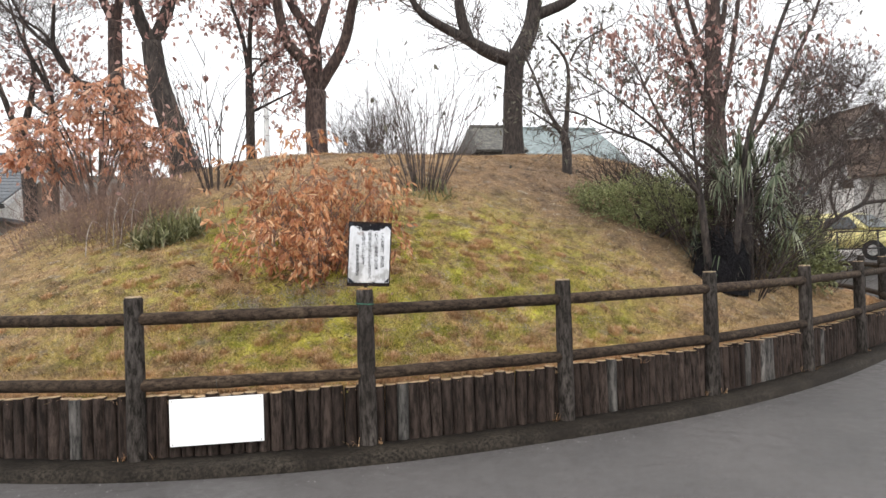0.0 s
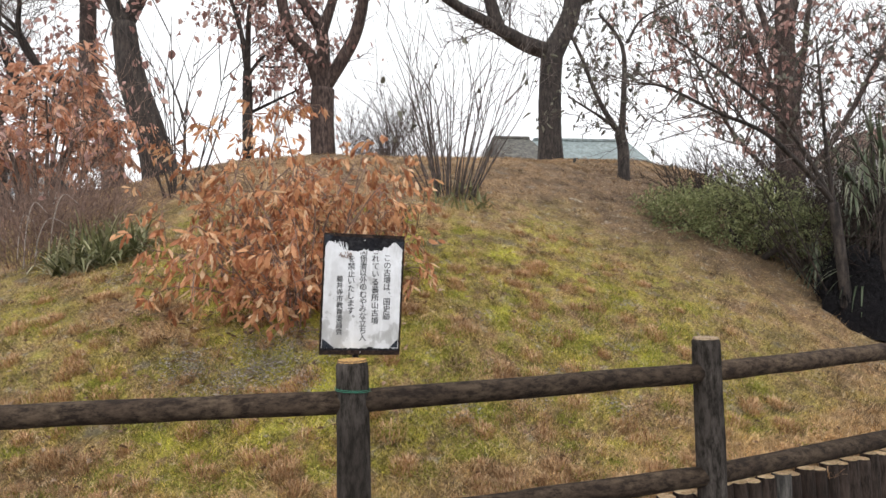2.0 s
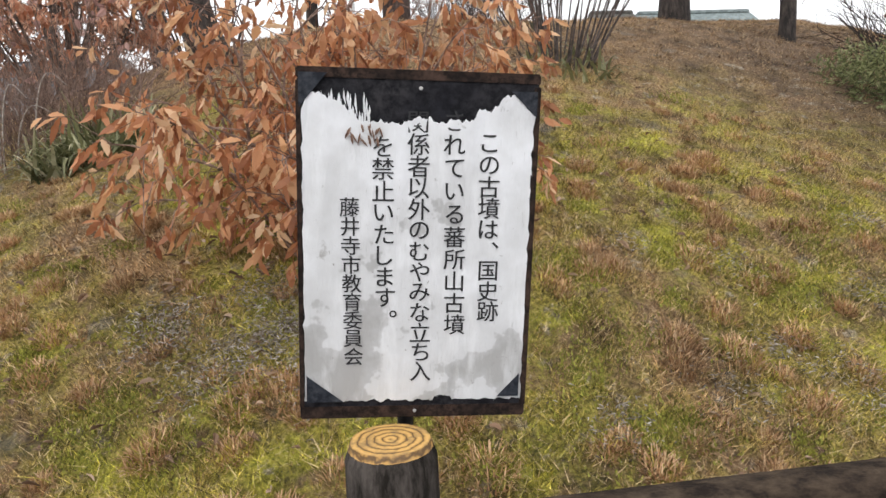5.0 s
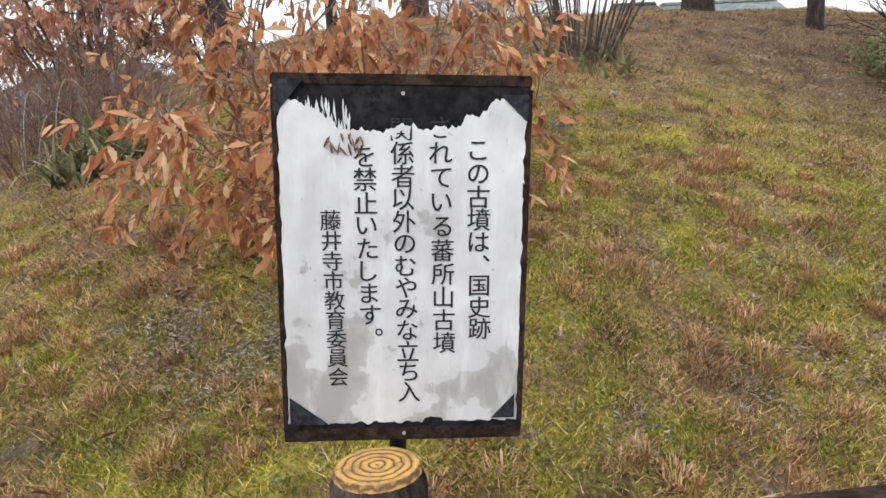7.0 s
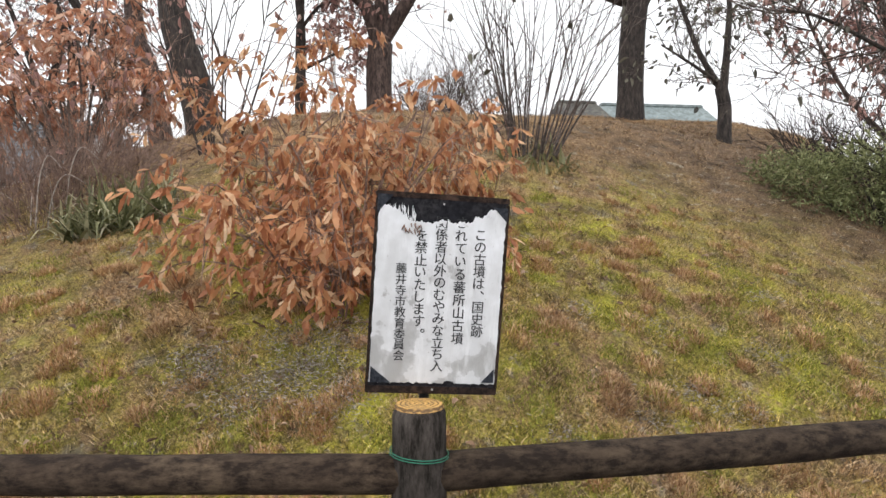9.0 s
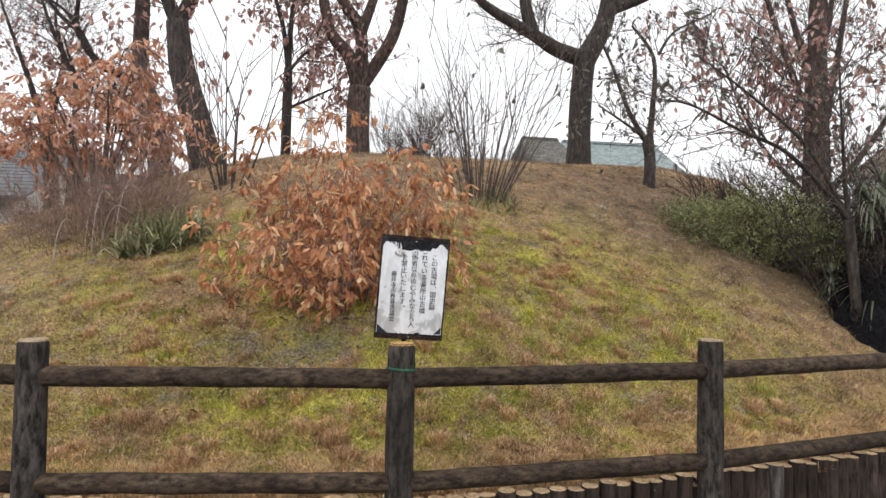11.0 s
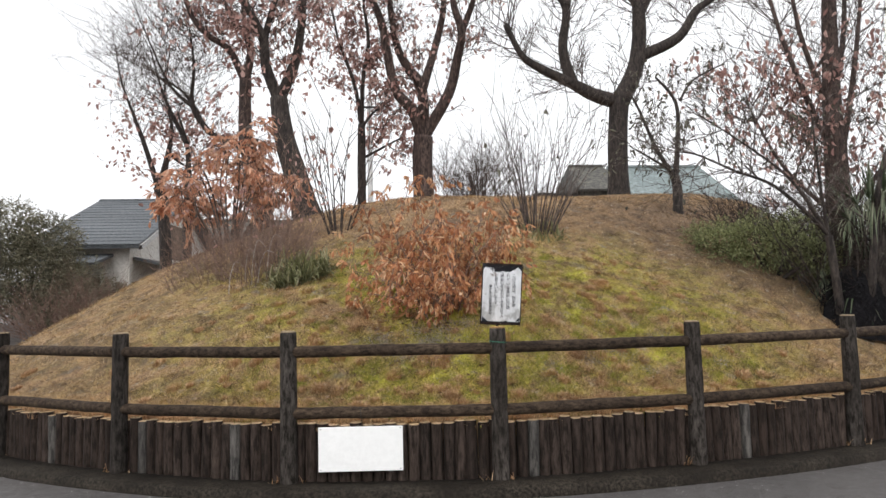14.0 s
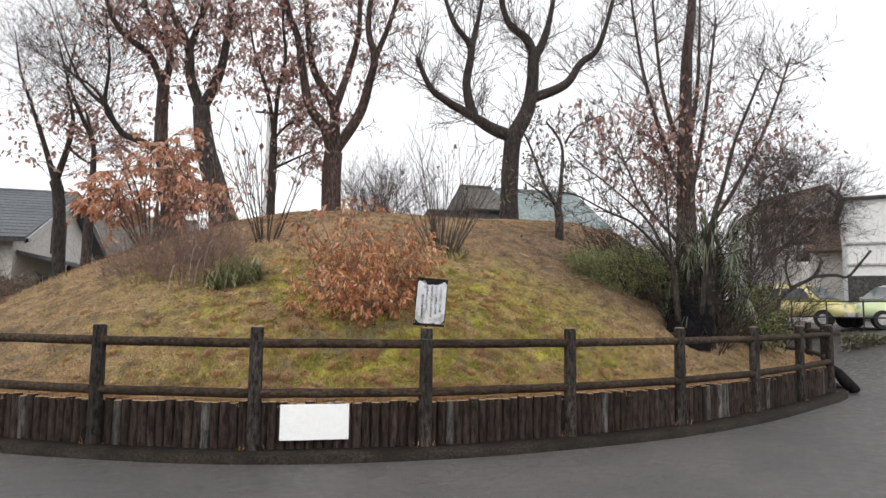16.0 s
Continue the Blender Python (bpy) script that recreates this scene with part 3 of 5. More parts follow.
def limb_tree(name, y, limbs, widths, label, seed, bark, twigs=(40, 1.0, 0.012, 2), leaf=None, leafmat=None, lean=0.5, up=0.16, category="bare tree", knob=0.0, leaf_top=99.0, shoots=0):
    """A tree whose main limbs lie about one upright plane; limbs are lists of (x, z)."""
    r = random.Random(seed)
    foot = limbs[0][0]
    ob = thing(name, (foot[0], y, mound_z(foot[0], y) or land_z(foot[0], y)), label, category)
    base = ob.location.copy()
    twig, leaves = Soup(), Soup()
    runs, total = [], 0.0
    for i, pts in enumerate(limbs):
        tilt = 0.0 if i == 0 else r.uniform(-lean, lean)
        p3 = [Vector((x, y + tilt * max(0.0, min(1.0, (k / max(1, len(pts) - 1)))) * 1.6, z)) - base for k, (x, z) in enumerate(pts)]
        if i == 0:
            p3[0].z = -0.25
        curve = spline(p3, 5)
        w0, w1 = widths[i]
        n = len(curve)
        radii = [(w0 + (w1 - w0) * (k / (n - 1)) ** 0.8) * (1 + 0.07 * noise.noise((k * 0.35, seed, i))) for k in range(n)]
        if i == 0:
            radii[0] *= 1.5
            radii[1] *= 1.22
            radii[2] *= 1.08
        elif knob:
            radii[-1] *= 1 + knob
            radii[-2] *= 1 + knob * 0.8
        limb = Soup()
        limb.tube(curve, radii, 10 if w0 > 0.08 else 7)
        put_mesh("limb" if i else "trunk", limb.mesh("limb", bark, True), ob)
        runs.append((curve, radii))
        if i or len(limbs) == 1:
            total += n
    count, length, rad, depth = twigs
    for i, (curve, radii) in enumerate(runs):
        if i == 0 and len(runs) > 1:
            continue
        k = int(count * len(curve) / max(total, 1))
        for j in range(k):
            t = r.random() ** 0.7
            a = min(len(curve) - 2, int(t * (len(curve) - 1)))
            axis = (curve[a + 1] - curve[a]).normalized()
            turn = Vector((r.gauss(0, 1), r.gauss(0, 1), r.gauss(0.2, 0.8)))
            turn = (turn - axis * turn.dot(axis)).normalized()
            grow(twig, leaves, r, curve[a].copy(), (axis * 0.6 + turn).normalized(), length * r.uniform(0.5, 1.2), rad, depth, up, 0.2, 4, leaf if curve[a].z + base.z < leaf_top else None)
    for curve, radii in runs[1:]:
        for j in range(shoots):
            grow(twig, leaves, r, curve[-1 - j % 3].copy(), Vector((r.gauss(0, 0.45), r.gauss(0, 0.45), 1)), r.uniform(0.9, 2.0), 0.017, 1, 0.2, 0.14, 3)
    tagged(put_mesh("crown", twig.mesh("crown", TWIG), ob), kind="stuff")
    if leaves.v:
        tagged(put_mesh("leaves", leaves.mesh("leaves", leafmat), ob, None, "withered brown leaves"), kind="stuff")
    return ob


limb_tree("pollarded_oak", 10.9, [
    [(5.14, 4.10), (5.17, 5.55), (5.27, 6.77)],
    [(5.27, 6.72), (4.58, 6.92), (4.01, 7.21), (3.17, 7.61), (2.65, 7.98), (2.25, 8.8)],
    [(4.01, 7.21), (3.79, 8.19), (3.92, 9.34), (3.4, 10.06), (3.04, 11.06)],
    [(3.92, 9.34), (4.2, 10.17), (4.51, 11.46)],
    [(5.27, 6.72), (5.76, 7.69), (5.91, 8.95), (5.76, 9.74), (5.07, 10.28), (4.77, 11.32)],
    [(5.91, 9.13), (6.38, 10.19), (6.71, 11.8)],
    [(5.85, 7.97), (6.99, 8.53), (7.58, 9.33), (8.17, 9.86), (8.69, 11.34), (8.91, 12.32)]],
    [(0.27, 0.25), (0.22, 0.06), (0.17, 0.05), (0.12, 0.04), (0.27, 0.07), (0.17, 0.05), (0.17, 0.045)],
    "thick pollarded bare tree with dark ridged bark on the summit", 11, BARK, (170, 1.3, 0.015, 2), None, None, 0.5, 0.25, knob=0.35, shoots=9)
limb_tree("forked_tree", 13.1, [
    [(0.15, 4.35), (0.09, 5.46), (0.13, 6.36)],
    [(0.09, 6.3), (-0.16, 7.15), (-0.64, 7.74), (-0.91, 8.98), (-1.06, 9.88), (-1.4, 10.75), (-1.61, 11.83)],
    [(0.13, 6.3), (0.12, 7.81), (-0.29, 8.5), (-0.6, 9.2), (-0.78, 10.46), (-0.9, 12.0)],
    [(0.12, 7.75), (0.5, 8.96), (0.82, 10.3), (0.88, 11.83)],
    [(0.16, 6.4), (0.89, 7.61), (1.17, 8.66), (1.3, 9.42), (1.06, 10.34), (1.16, 11.68)],
    [(1.3, 9.42), (1.69, 10.42), (2.0, 11.61)]],
    [(0.33, 0.29), (0.20, 0.08), (0.20, 0.07), (0.15, 0.07), (0.19, 0.08), (0.12, 0.05)],
    "forked bare tree with reddish brown bark and rising limbs", 12, BARKRED, (120, 1.2, 0.013, 2), (0.10, 0.17, 0.10, 1.5), RUSSET, 0.5, 0.2, knob=0.3, shoots=6)
limb_tree("leaning_tree", 9.3, [
    [(-2.68, 3.5), (-3.02, 4.5), (-3.28, 5.4), (-3.40, 6.31)],
    [(-3.39, 6.25), (-3.66, 6.98), (-3.73, 7.68), (-4.06, 8.34), (-4.45, 9.28)],
    [(-3.39, 6.25), (-3.06, 7.12), (-2.91, 8.06), (-2.82, 9.68)],
    [(-3.73, 7.68), (-3.58, 8.41), (-3.36, 9.3)]],
    [(0.32, 0.20), (0.15, 0.06), (0.15, 0.07), (0.09, 0.05)],
    "dark leaning trunk with withered leaves on its limbs", 13, BARK, (90, 1.1, 0.011, 2), (0.20, 0.16, 0.09, 1.5), RUSSET, 0.5, leaf_top=8.4, knob=0.3, shoots=4)
limb_tree("tall_tree", 11.1, [
    [(-3.89, 3.7), (-4.3, 5.09), (-4.54, 5.83), (-4.55, 7.36)],
    [(-4.55, 7.3), (-4.93, 8.09), (-5.43, 8.41), (-5.8, 8.9), (-6.1, 10)],
    [(-4.55, 7.3), (-4.46, 8.3), (-4.99, 9.17), (-5.24, 9.92)],
    [(-4.46, 8.3), (-4.64, 9.22), (-4.41, 10.4)]],
    [(0.22, 0.15), (0.11, 0.05), (0.12, 0.05), (0.08, 0.04)],
    "reddish bare tree with few withered leaves", 14, BARKRED, (76, 1.1, 0.011, 2), (0.20, 0.16, 0.09, 1.5), RUSSET, 0.5, leaf_top=8.8, knob=0.3, shoots=4)
limb_tree("slim_tree", 13.3, [
    [(-1.7, 4.15), (-1.69, 5.74), (-1.68, 6.8)],
    [(-1.68, 6.75), (-1.84, 7.86), (-2.09, 8.74), (-2.38, 9.61), (-2.6, 10.8)],
    [(-1.68, 6.75), (-1.61, 8.07), (-1.43, 9.18), (-1.55, 10.27), (-1.5, 11.5)],
    [(-1.66, 5.77), (-1.06, 6.14), (-0.47, 6.51)],
    [(-1.66, 6.72), (-1.27, 7.11), (-0.84, 7.2)]],
    [(0.14, 0.11), (0.08, 0.03), (0.08, 0.03), (0.05, 0.02), (0.05, 0.02)],
    "slim dark tree with knobbly side branches", 15, BARK, (96, 1.2, 0.011, 2), (0.28, 0.17, 0.10, 1.5), RUSSET, 0.5)
limb_tree("edge_tree", 15.7, [
    [(-7.93, 2.3), (-8.12, 4.33), (-8.3, 5.4)],
    [(-8.3, 5.35), (-8.75, 6.82), (-9.05, 7.71), (-9.41, 8.8), (-9.6, 10)],
    [(-8.3, 5.35), (-8.01, 6.52), (-7.91, 7.45), (-8.14, 8.55), (-7.96, 10.0)],
    [(-8.01, 6.5), (-7.33, 6.02), (-6.9, 6.3)]],
    [(0.20, 0.17), (0.10, 0.012), (0.12, 0.012), (0.05, 0.01)],
    "dark tree with long fine twigs and hanging withered leaves", 16, BARK, (100, 2.0, 0.010, 2), (0.24, 0.17, 0.11, 1.5), RUSSET, 0.8, 0.16, leaf_top=7.0)
limb_tree("shaded_tree", 13.5, [
    [(-6.75, 2.5), (-6.72, 4.1), (-6.7, 5.42), (-6.75, 6.25), (-7.03, 7.24)],
    [(-6.75, 6.25), (-7.42, 7.7), (-7.85, 9.2)]],
    [(0.17, 0.02), (0.08, 0.012)],
    "dark slender tree at the mound's edge", 17, BARK, (40, 1.6, 0.011, 2), (0.34, 0.17, 0.11, 1.5), RUSSET, 0.6, 0.14, leaf_top=6.8)
limb_tree("bowed_tree", 12.0, [
    [(-4.36, 3.7), (-4.56, 4.95), (-4.92, 5.84), (-5.69, 6.2), (-6.08, 6.87), (-6.46, 7.38), (-7.24, 7.85)],
    [(-5.69, 6.2), (-6.08, 6.87), (-6.0, 7.99), (-6.13, 9.3)],
    [(-6.08, 6.87), (-6.81, 7.58), (-7.56, 9.2)]],
    [(0.16, 0.015), (0.09, 0.012), (0.07, 0.012)],
    "bowed tree with fine ascending twigs", 18, BARK, (76, 2.3, 0.010, 2), None, None, 0.6, 0.3)
limb_tree("young_tree", 7.1, [
    [(4.94, 3.15), (4.97, 3.69), (4.91, 4.02)],
    [(4.91, 4.0), (4.6, 4.55), (4.31, 5.35), (4.09, 5.85)],
    [(4.94, 3.94), (5.06, 4.65), (5.12, 5.56), (4.75, 6.15)],
    [(4.82, 4.12), (4.53, 4.31), (4.02, 4.61)],
    [(5.12, 5.56), (5.43, 6.0), (6.1, 6.35)]],
    [(0.105, 0.09), (0.055, 0.018), (0.07, 0.022), (0.038, 0.012), (0.032, 0.012)],
    "young bare tree with thin forking stems", 19, BARK, (46, 0.8, 0.009, 2), (0.10, 0.12, 0.05, 1.2), GREY_GREEN, 0.3)
limb_tree("large_bare_tree", 9.9, [
    [(10.45, 1.2), (10.52, 4.15), (10.52, 5.9), (10.57, 7.68), (10.67, 9.5), (10.91, 11.37), (11.05, 13.5)],
    [(10.5, 4.4), (11.3, 6.6), (12.0, 9.0), (12.6, 11.5)],
    [(10.5, 5.0), (9.8, 7.0), (9.3, 9.0), (9.0, 11.5)],
    [(10.55, 6.0), (10.0, 8.5), (9.9, 12.0)],
    [(10.55, 6.6), (11.4, 8.6), (12.0, 12.2)],
    [(10.5, 3.4), (11.8, 4.9), (13.2, 7.4), (14.0, 9.6)],
    [(10.5, 3.4), (9.2, 4.8), (8.4, 6.6)]],
    [(0.36, 0.09), (0.11, 0.03), (0.10, 0.03), (0.10, 0.03), (0.11, 0.03), (0.09, 0.03), (0.07, 0.02)],
    "large bare tree with a brown trunk and fine twigs", 20, BARKRED, (240, 2.0, 0.014, 2), (0.24, 0.20, 0.12, 1.5), RUSSET, 0.8, 0.3, leaf_top=6.2)


def spray(name, at, count, height, splay, radius, label, seed, bark, leaf=None, leafmat=None, kids=2, depth=1, foot=0.25, category="shrub", wander=0.12, lean=(0, 0), up=0.05, droop=0.0):
    """A shrub of many stems from one foot."""
    r = random.Random(seed)
    x, y = at
    ob = thing(name, (x, y, mound_z(x, y) or land_z(x, y)), label, category)
    wood, leaves = Soup(), Soup()
    for i in range(count):
        a, q = r.uniform(0, 2 * math.pi), r.random() ** 0.6
        px, py = foot * q * math.cos(a), foot * q * math.sin(a)
        d = Vector((math.cos(a) * splay * q + lean[0], math.sin(a) * splay * q + lean[1], 1)).normalized()
        z = mound_z(x + px, y + py) - mound_z(x, y)
        stem = Soup() if i < (60 if count <= 60 else 30) else wood
        grow(stem, leaves, r, Vector((px, py, z - 0.03)), d, height * r.uniform(0.55, 1.05), radius * r.uniform(0.6, 1.2), 0 if count > 60 and stem is not wood else depth, up + r.uniform(-droop, droop * 0.4), wander, kids, leaf, 4, 0.45)
        if stem is not wood:
            put_mesh("stem", stem.mesh("stem", bark), ob)
    if wood.v:
        tagged(put_mesh("brushwood", wood.mesh("brushwood", bark), ob), kind="stuff")
    if leaves.v:
        tagged(put_mesh("leaves", leaves.mesh("leaves", leafmat), ob), kind="stuff")
    return ob


def withered_oak(name, at, stems, height, reach, bark, leafmat, label, seed, size=0.125, bunches=9, bare_to=0.3, foot=0.2, radius=0.010, per=6, category="shrub", fall=0.25, skirt=1.0):
    """Arching stems whose side twigs end in hanging bunches of lobed dead leaves."""
    r = random.Random(seed)
    x, y = at
    ground = mound_z(x, y)
    ob = thing(name, (x, y, ground), label, category)
    leaves = Soup()
    for i in range(stems):
        a, q = r.uniform(0, 2 * math.pi), r.random() ** 0.55
        out = Vector((math.cos(a), math.sin(a), 0))
        h = height * (1 - 0.40 * q * q) * r.uniform(0.55, 1.08) * (skirt if i % 3 == 2 else 1.0)
        root = out * (foot * q)
        root.z = mound_z(x + root.x, y + root.y) - ground - 0.03
        tip = out * (reach * q)
        lift = mound_z(x + tip.x, y + tip.y) - ground
        curve = spline([root, root + out * (0.30 * reach * q) + Vector((r.gauss(0, 0.05), r.gauss(0, 0.05), 0.5 * h)),
                        root + out * (0.68 * reach * q) + Vector((r.gauss(0, 0.07), r.gauss(0, 0.07), 0.88 * h + 0.3 * lift)),
                        tip + Vector((r.gauss(0, 0.05), r.gauss(0, 0.05), h * (1 - fall * q) + 0.6 * lift))], 5)
        n = len(curve)
        stem = Soup()
        stem.tube(curve, [radius * (1 - 0.8 * k / (n - 1)) for k in range(n)], 5)
        for b in range(bunches):
            t = bare_to + (1 - bare_to) * (b + r.random()) / bunches
            p = curve[min(n - 1, int(t * (n - 1)))]
            e = (out * r.uniform(-0.2, 1.0) + Vector((r.gauss(0, 0.8), r.gauss(0, 0.8), r.gauss(0.15, 0.4)))).normalized()
            reach_out = r.uniform(0.10, 0.34) * height / 1.4
            mid = p + e * (0.6 * reach_out)
            end = p + e * reach_out + Vector((0, 0, -0.25 * reach_out))
            low = mound_z(x + end.x, y + end.y) - ground + 0.13
            if end.z < low:
                end.z = low
            stem.tube([p, mid, end], [radius * 0.38, radius * 0.28, radius * 0.16], 3, False)
            for k in range(r.randint(per - 2, per + 2)):
                f = r.random()
                at_leaf = mid.lerp(end, f) + Vector((r.gauss(0, 0.012), r.gauss(0, 0.012), 0))
                d = (e * 0.45 + Vector((r.gauss(0, 0.5), r.gauss(0, 0.5), r.gauss(-0.95, 0.45)))).normalized()
                leaves.lobed(at_leaf, d, Vector((r.gauss(0, 1), r.gauss(0, 1), r.gauss(0.5, 0.5))).normalized(), size * r.uniform(0.6, 1.25), size * r.uniform(0.26, 0.42))
        put_mesh("stem", stem.mesh("stem", bark), ob)
    tagged(put_mesh("leaves", leaves.mesh("leaves", leafmat), ob, None, "withered lobed leaves hanging in bunches"), kind="stuff")
    return ob


withered_oak("dead_leaf_shrub", (-0.27, 2.38), 50, 1.55, 1.16, DRYSTEM, ORANGE, "shrub full of withered orange-brown leaves", 31, 0.088, 14, 0.10, 0.28, 0.008, 7, fall=0.55, skirt=0.5)
withered_oak("dead_leaf_shrub", (-0.80, 2.85), 12, 1.75, 0.75, DRYSTEM, ORANGE, "tall thin shoots with withered orange-brown leaves", 37, 0.09, 14, 0.22, 0.2, 0.010, 6)
withered_oak("dead_leaf_tree", (-4.05, 7.5), 24, 2.50, 1.32, BARKPALE, PALELEAF, "small arching tree hung with pale withered leaves", 32, 0.145, 17, 0.34, 0.25, 0.022, 9, "tree", 0.45)
spray("twiggy_bush", (1.48, 4.95), 46, 2.3, 0.62, 0.0095, "leafless bush of thin upright stems", 33, TWIG, (0.03, 0.12, 0.07, 0.8), GREY_GREEN, 3, 1, 0.36)
spray("thin_shrub", (-1.75, 5.5), 15, 2.5, 0.42, 0.014, "thin upright leafless shrub with few withered leaves", 34, DARKTWIG, (0.16, 0.13, 0.085, 0.9), RUSSET, 3, 1, 0.2)
spray("thin_shrub", (-3.0, 5.2), 15, 1.7, 0.75, 0.009, "reddish brown twiggy shrub with few withered leaves", 46, DRYSTEM, (0.16, 0.09, 0.05, 1.2), RUSSET, 4, 2, 0.6, wander=0.2)
spray("brown_thicket", (-3.3, 5.0), 230, 0.78, 0.8, 0.0055, "low brown thicket of dry stems", 35, DRYSTEM, None, None, 6, 1, 1.05, wander=0.4)
spray("brown_thicket", (-2.75, 4.6), 130, 0.66, 0.8, 0.0055, "low brown thicket of dry stems", 36, DRYSTEM, None, None, 6, 1, 0.7, wander=0.4)


def strap_clump(name, at, count, length, spread, label, seed):
    r = random.Random(seed)
    x, y = at
    ob = thing(name, (x, y, mound_z(x, y)), label, "plant")
    s = Soup()
    for i in range(count):
        a, q = r.uniform(0, 2 * math.pi), math.sqrt(r.random()) * spread
        p = Vector((q * math.cos(a), q * math.sin(a), 0))
        p.z = mound_z(x + p.x, y + p.y) - mound_z(x, y) - 0.02
        d = Vector((r.gauss(0, 0.85), r.gauss(0, 0.85), 1)).normalized()
        one = Soup() if i < 110 else s
        one.strap(p, d, length * r.uniform(0.6, 1.15), 0.026 * r.uniform(0.7, 1.3), r.uniform(0.5, 1.9))
        if one is not s:
            put_mesh("leaf", one.mesh("leaf", STRAP), ob)
    if s.v:
        tagged(put_mesh("leaves", s.mesh("leaves", STRAP), ob), kind="stuff")


strap_clump("strap_leaf_clump", (-2.2, 4.0), 560, 0.44, 0.43, "clump of green strap-shaped leaves on the slope", 41)
strap_clump("strap_leaf_clump", (1.55, 4.75), 120, 0.28, 0.40, "short green strap leaves at the foot of the bush", 42)


def leafy_bush(name, at, lumps, count, leaf, mat, label, seed, category="bush"):
    """A bush of leaf sprays round a few boughs; lumps: (dx, dy, dz, radius)."""
    r = random.Random(seed)
    x, y = at
    z = mound_z(x, y) or land_z(x, y)
    ob = thing(name, (x, y, z), label, category)
    s = Soup()
    weight = [b[3] ** 2 for b in lumps]
    for b in lumps:
        wood = Soup()
        wood.tube([Vector((b[0] * 0.2, b[1] * 0.2, -0.1)), Vector((b[0] * 0.7, b[1] * 0.7, b[2] * 0.6)), Vector(b[:3])], [0.03, 0.02, 0.008], 5)
        put_mesh("bough", wood.mesh("bough", BARK, True), ob)
    for i in range(count):
        b = r.choices(lumps, weight)[0]
        d = Vector((r.gauss(0, 1), r.gauss(0, 1), r.gauss(0.1, 1))).normalized()
        p = Vector(b[:3]) + d * (b[3] * (0.45 + 0.6 * r.random() ** 0.6)) * (1 + 0.3 * noise.noise((d.x * 3 + b[0], d.y * 3, d.z * 3)))
        e = (d + Vector((r.gauss(0, 0.6), r.gauss(0, 0.6), r.gauss(-0.1, 0.5)))).normalized()
        for k in range(5):
            q = p + e * (k * leaf[0] * 0.45)
            h = (e + Vector((r.gauss(0, 0.8), r.gauss(0, 0.8), r.gauss(0, 0.6)))).normalized()
            s.leaf(q, h, Vector((r.gauss(0, 0.5), r.gauss(0, 0.5), 1)).normalized(), leaf[0] * r.uniform(0.7, 1.2), leaf[1] * r.uniform(0.7, 1.2))
    tagged(put_mesh("leaves", s.mesh("leaves", mat), ob), kind="stuff")


leafy_bush("evergreen_bush", (5.12, 4.25), [(-0.65, 0.35, 0.40, 0.34), (-0.25, 0.1, 0.42, 0.38), (0.2, -0.15, 0.36, 0.34), (0.5, -0.3, 0.22, 0.28), (0.0, 0.4, 0.62, 0.38), (0.6, 0.3, 0.55, 0.42), (-0.5, 0.7, 0.5, 0.4), (-0.75, 0.9, 0.45, 0.38), (0.45, -0.55, 0.22, 0.22)], 2700, (0.055, 0.017), LEAF, "spreading evergreen bush with small bright leaves", 51)


def palm(name, at, label, seed):
    """A fan palm with a shaggy dark trunk and drooping leaves."""
    r = random.Random(seed)
    x, y = at
    z = mound_z(x, y)
    ob = thing(name, (x, y, z), label, "palm")
    t = Soup()
    t.tube([Vector((0, 0, -0.2)), Vector((0.02, 0, 0.4)), Vector((0.05, 0.03, 0.9)), Vector((0.1, 0.05, 1.2)), Vector((0.1, 0.05, 1.5))], [0.14, 0.12, 0.11, 0.10, 0.05], 10)
    for i in range(50):
        a = r.uniform(0, 2 * math.pi)
        h = r.uniform(0.5, 1.6)
        d = Vector((math.cos(a), math.sin(a), r.uniform(-0.6, 0.2 + 1.3 * h))).normalized()
        p = Vector((0.1, 0.05, h))
        if h < 1.05 and d.y < 0.1:
            continue
        reach = r.uniform(0.5, 1.0)
        stalk = [p + d * (reach * k / 4) + Vector((0, 0, -0.05 * (k / 4) ** 2)) for k in range(5)]
        t.tube(stalk, [0.012] * 5, 4)
        fr = Soup()
        hub, side = stalk[-1], d.orthogonal().normalized()
        up = d.cross(side)
        for k in range(22):
            b = -2.2 + 4.4 * k / 21
            e = (d * math.cos(b) + side * math.sin(b) + up * r.gauss(0, 0.08)).normalized()
            fr.strap(hub, e, r.uniform(0.45, 0.65), 0.022, r.uniform(0.5, 1.4), 4)
        put_mesh("frond", fr.mesh("frond", FROND), ob)
    put_mesh("trunk", t.mesh("trunk", BARK, True), ob)


palm("fan_palm", (5.95, 3.1), "fan palm with drooping grey-green leaves", 61)
spray("vine_thicket", (5.75, 3.1), 22, 2.4, 0.6, 0.012, "tangle of bare stems round the palm", 62, DARKTWIG, (0.05, 0.10, 0.05, 0.9), GREY_GREEN, 4, 2, 0.5, wander=0.25)
limb_tree("slanting_sapling", 2.75, [[(5.44, 1.5), (5.75, 2.84), (6.06, 3.76), (6.33, 4.59), (6.66, 5.29), (7.05, 6.07)]], [(0.055, 0.02)],
          "dark slanting sapling above the palm", 63, BARK, (26, 1.1, 0.009, 2), (0.06, 0.1, 0.05, 0.9), GREY_GREEN, 0.2)
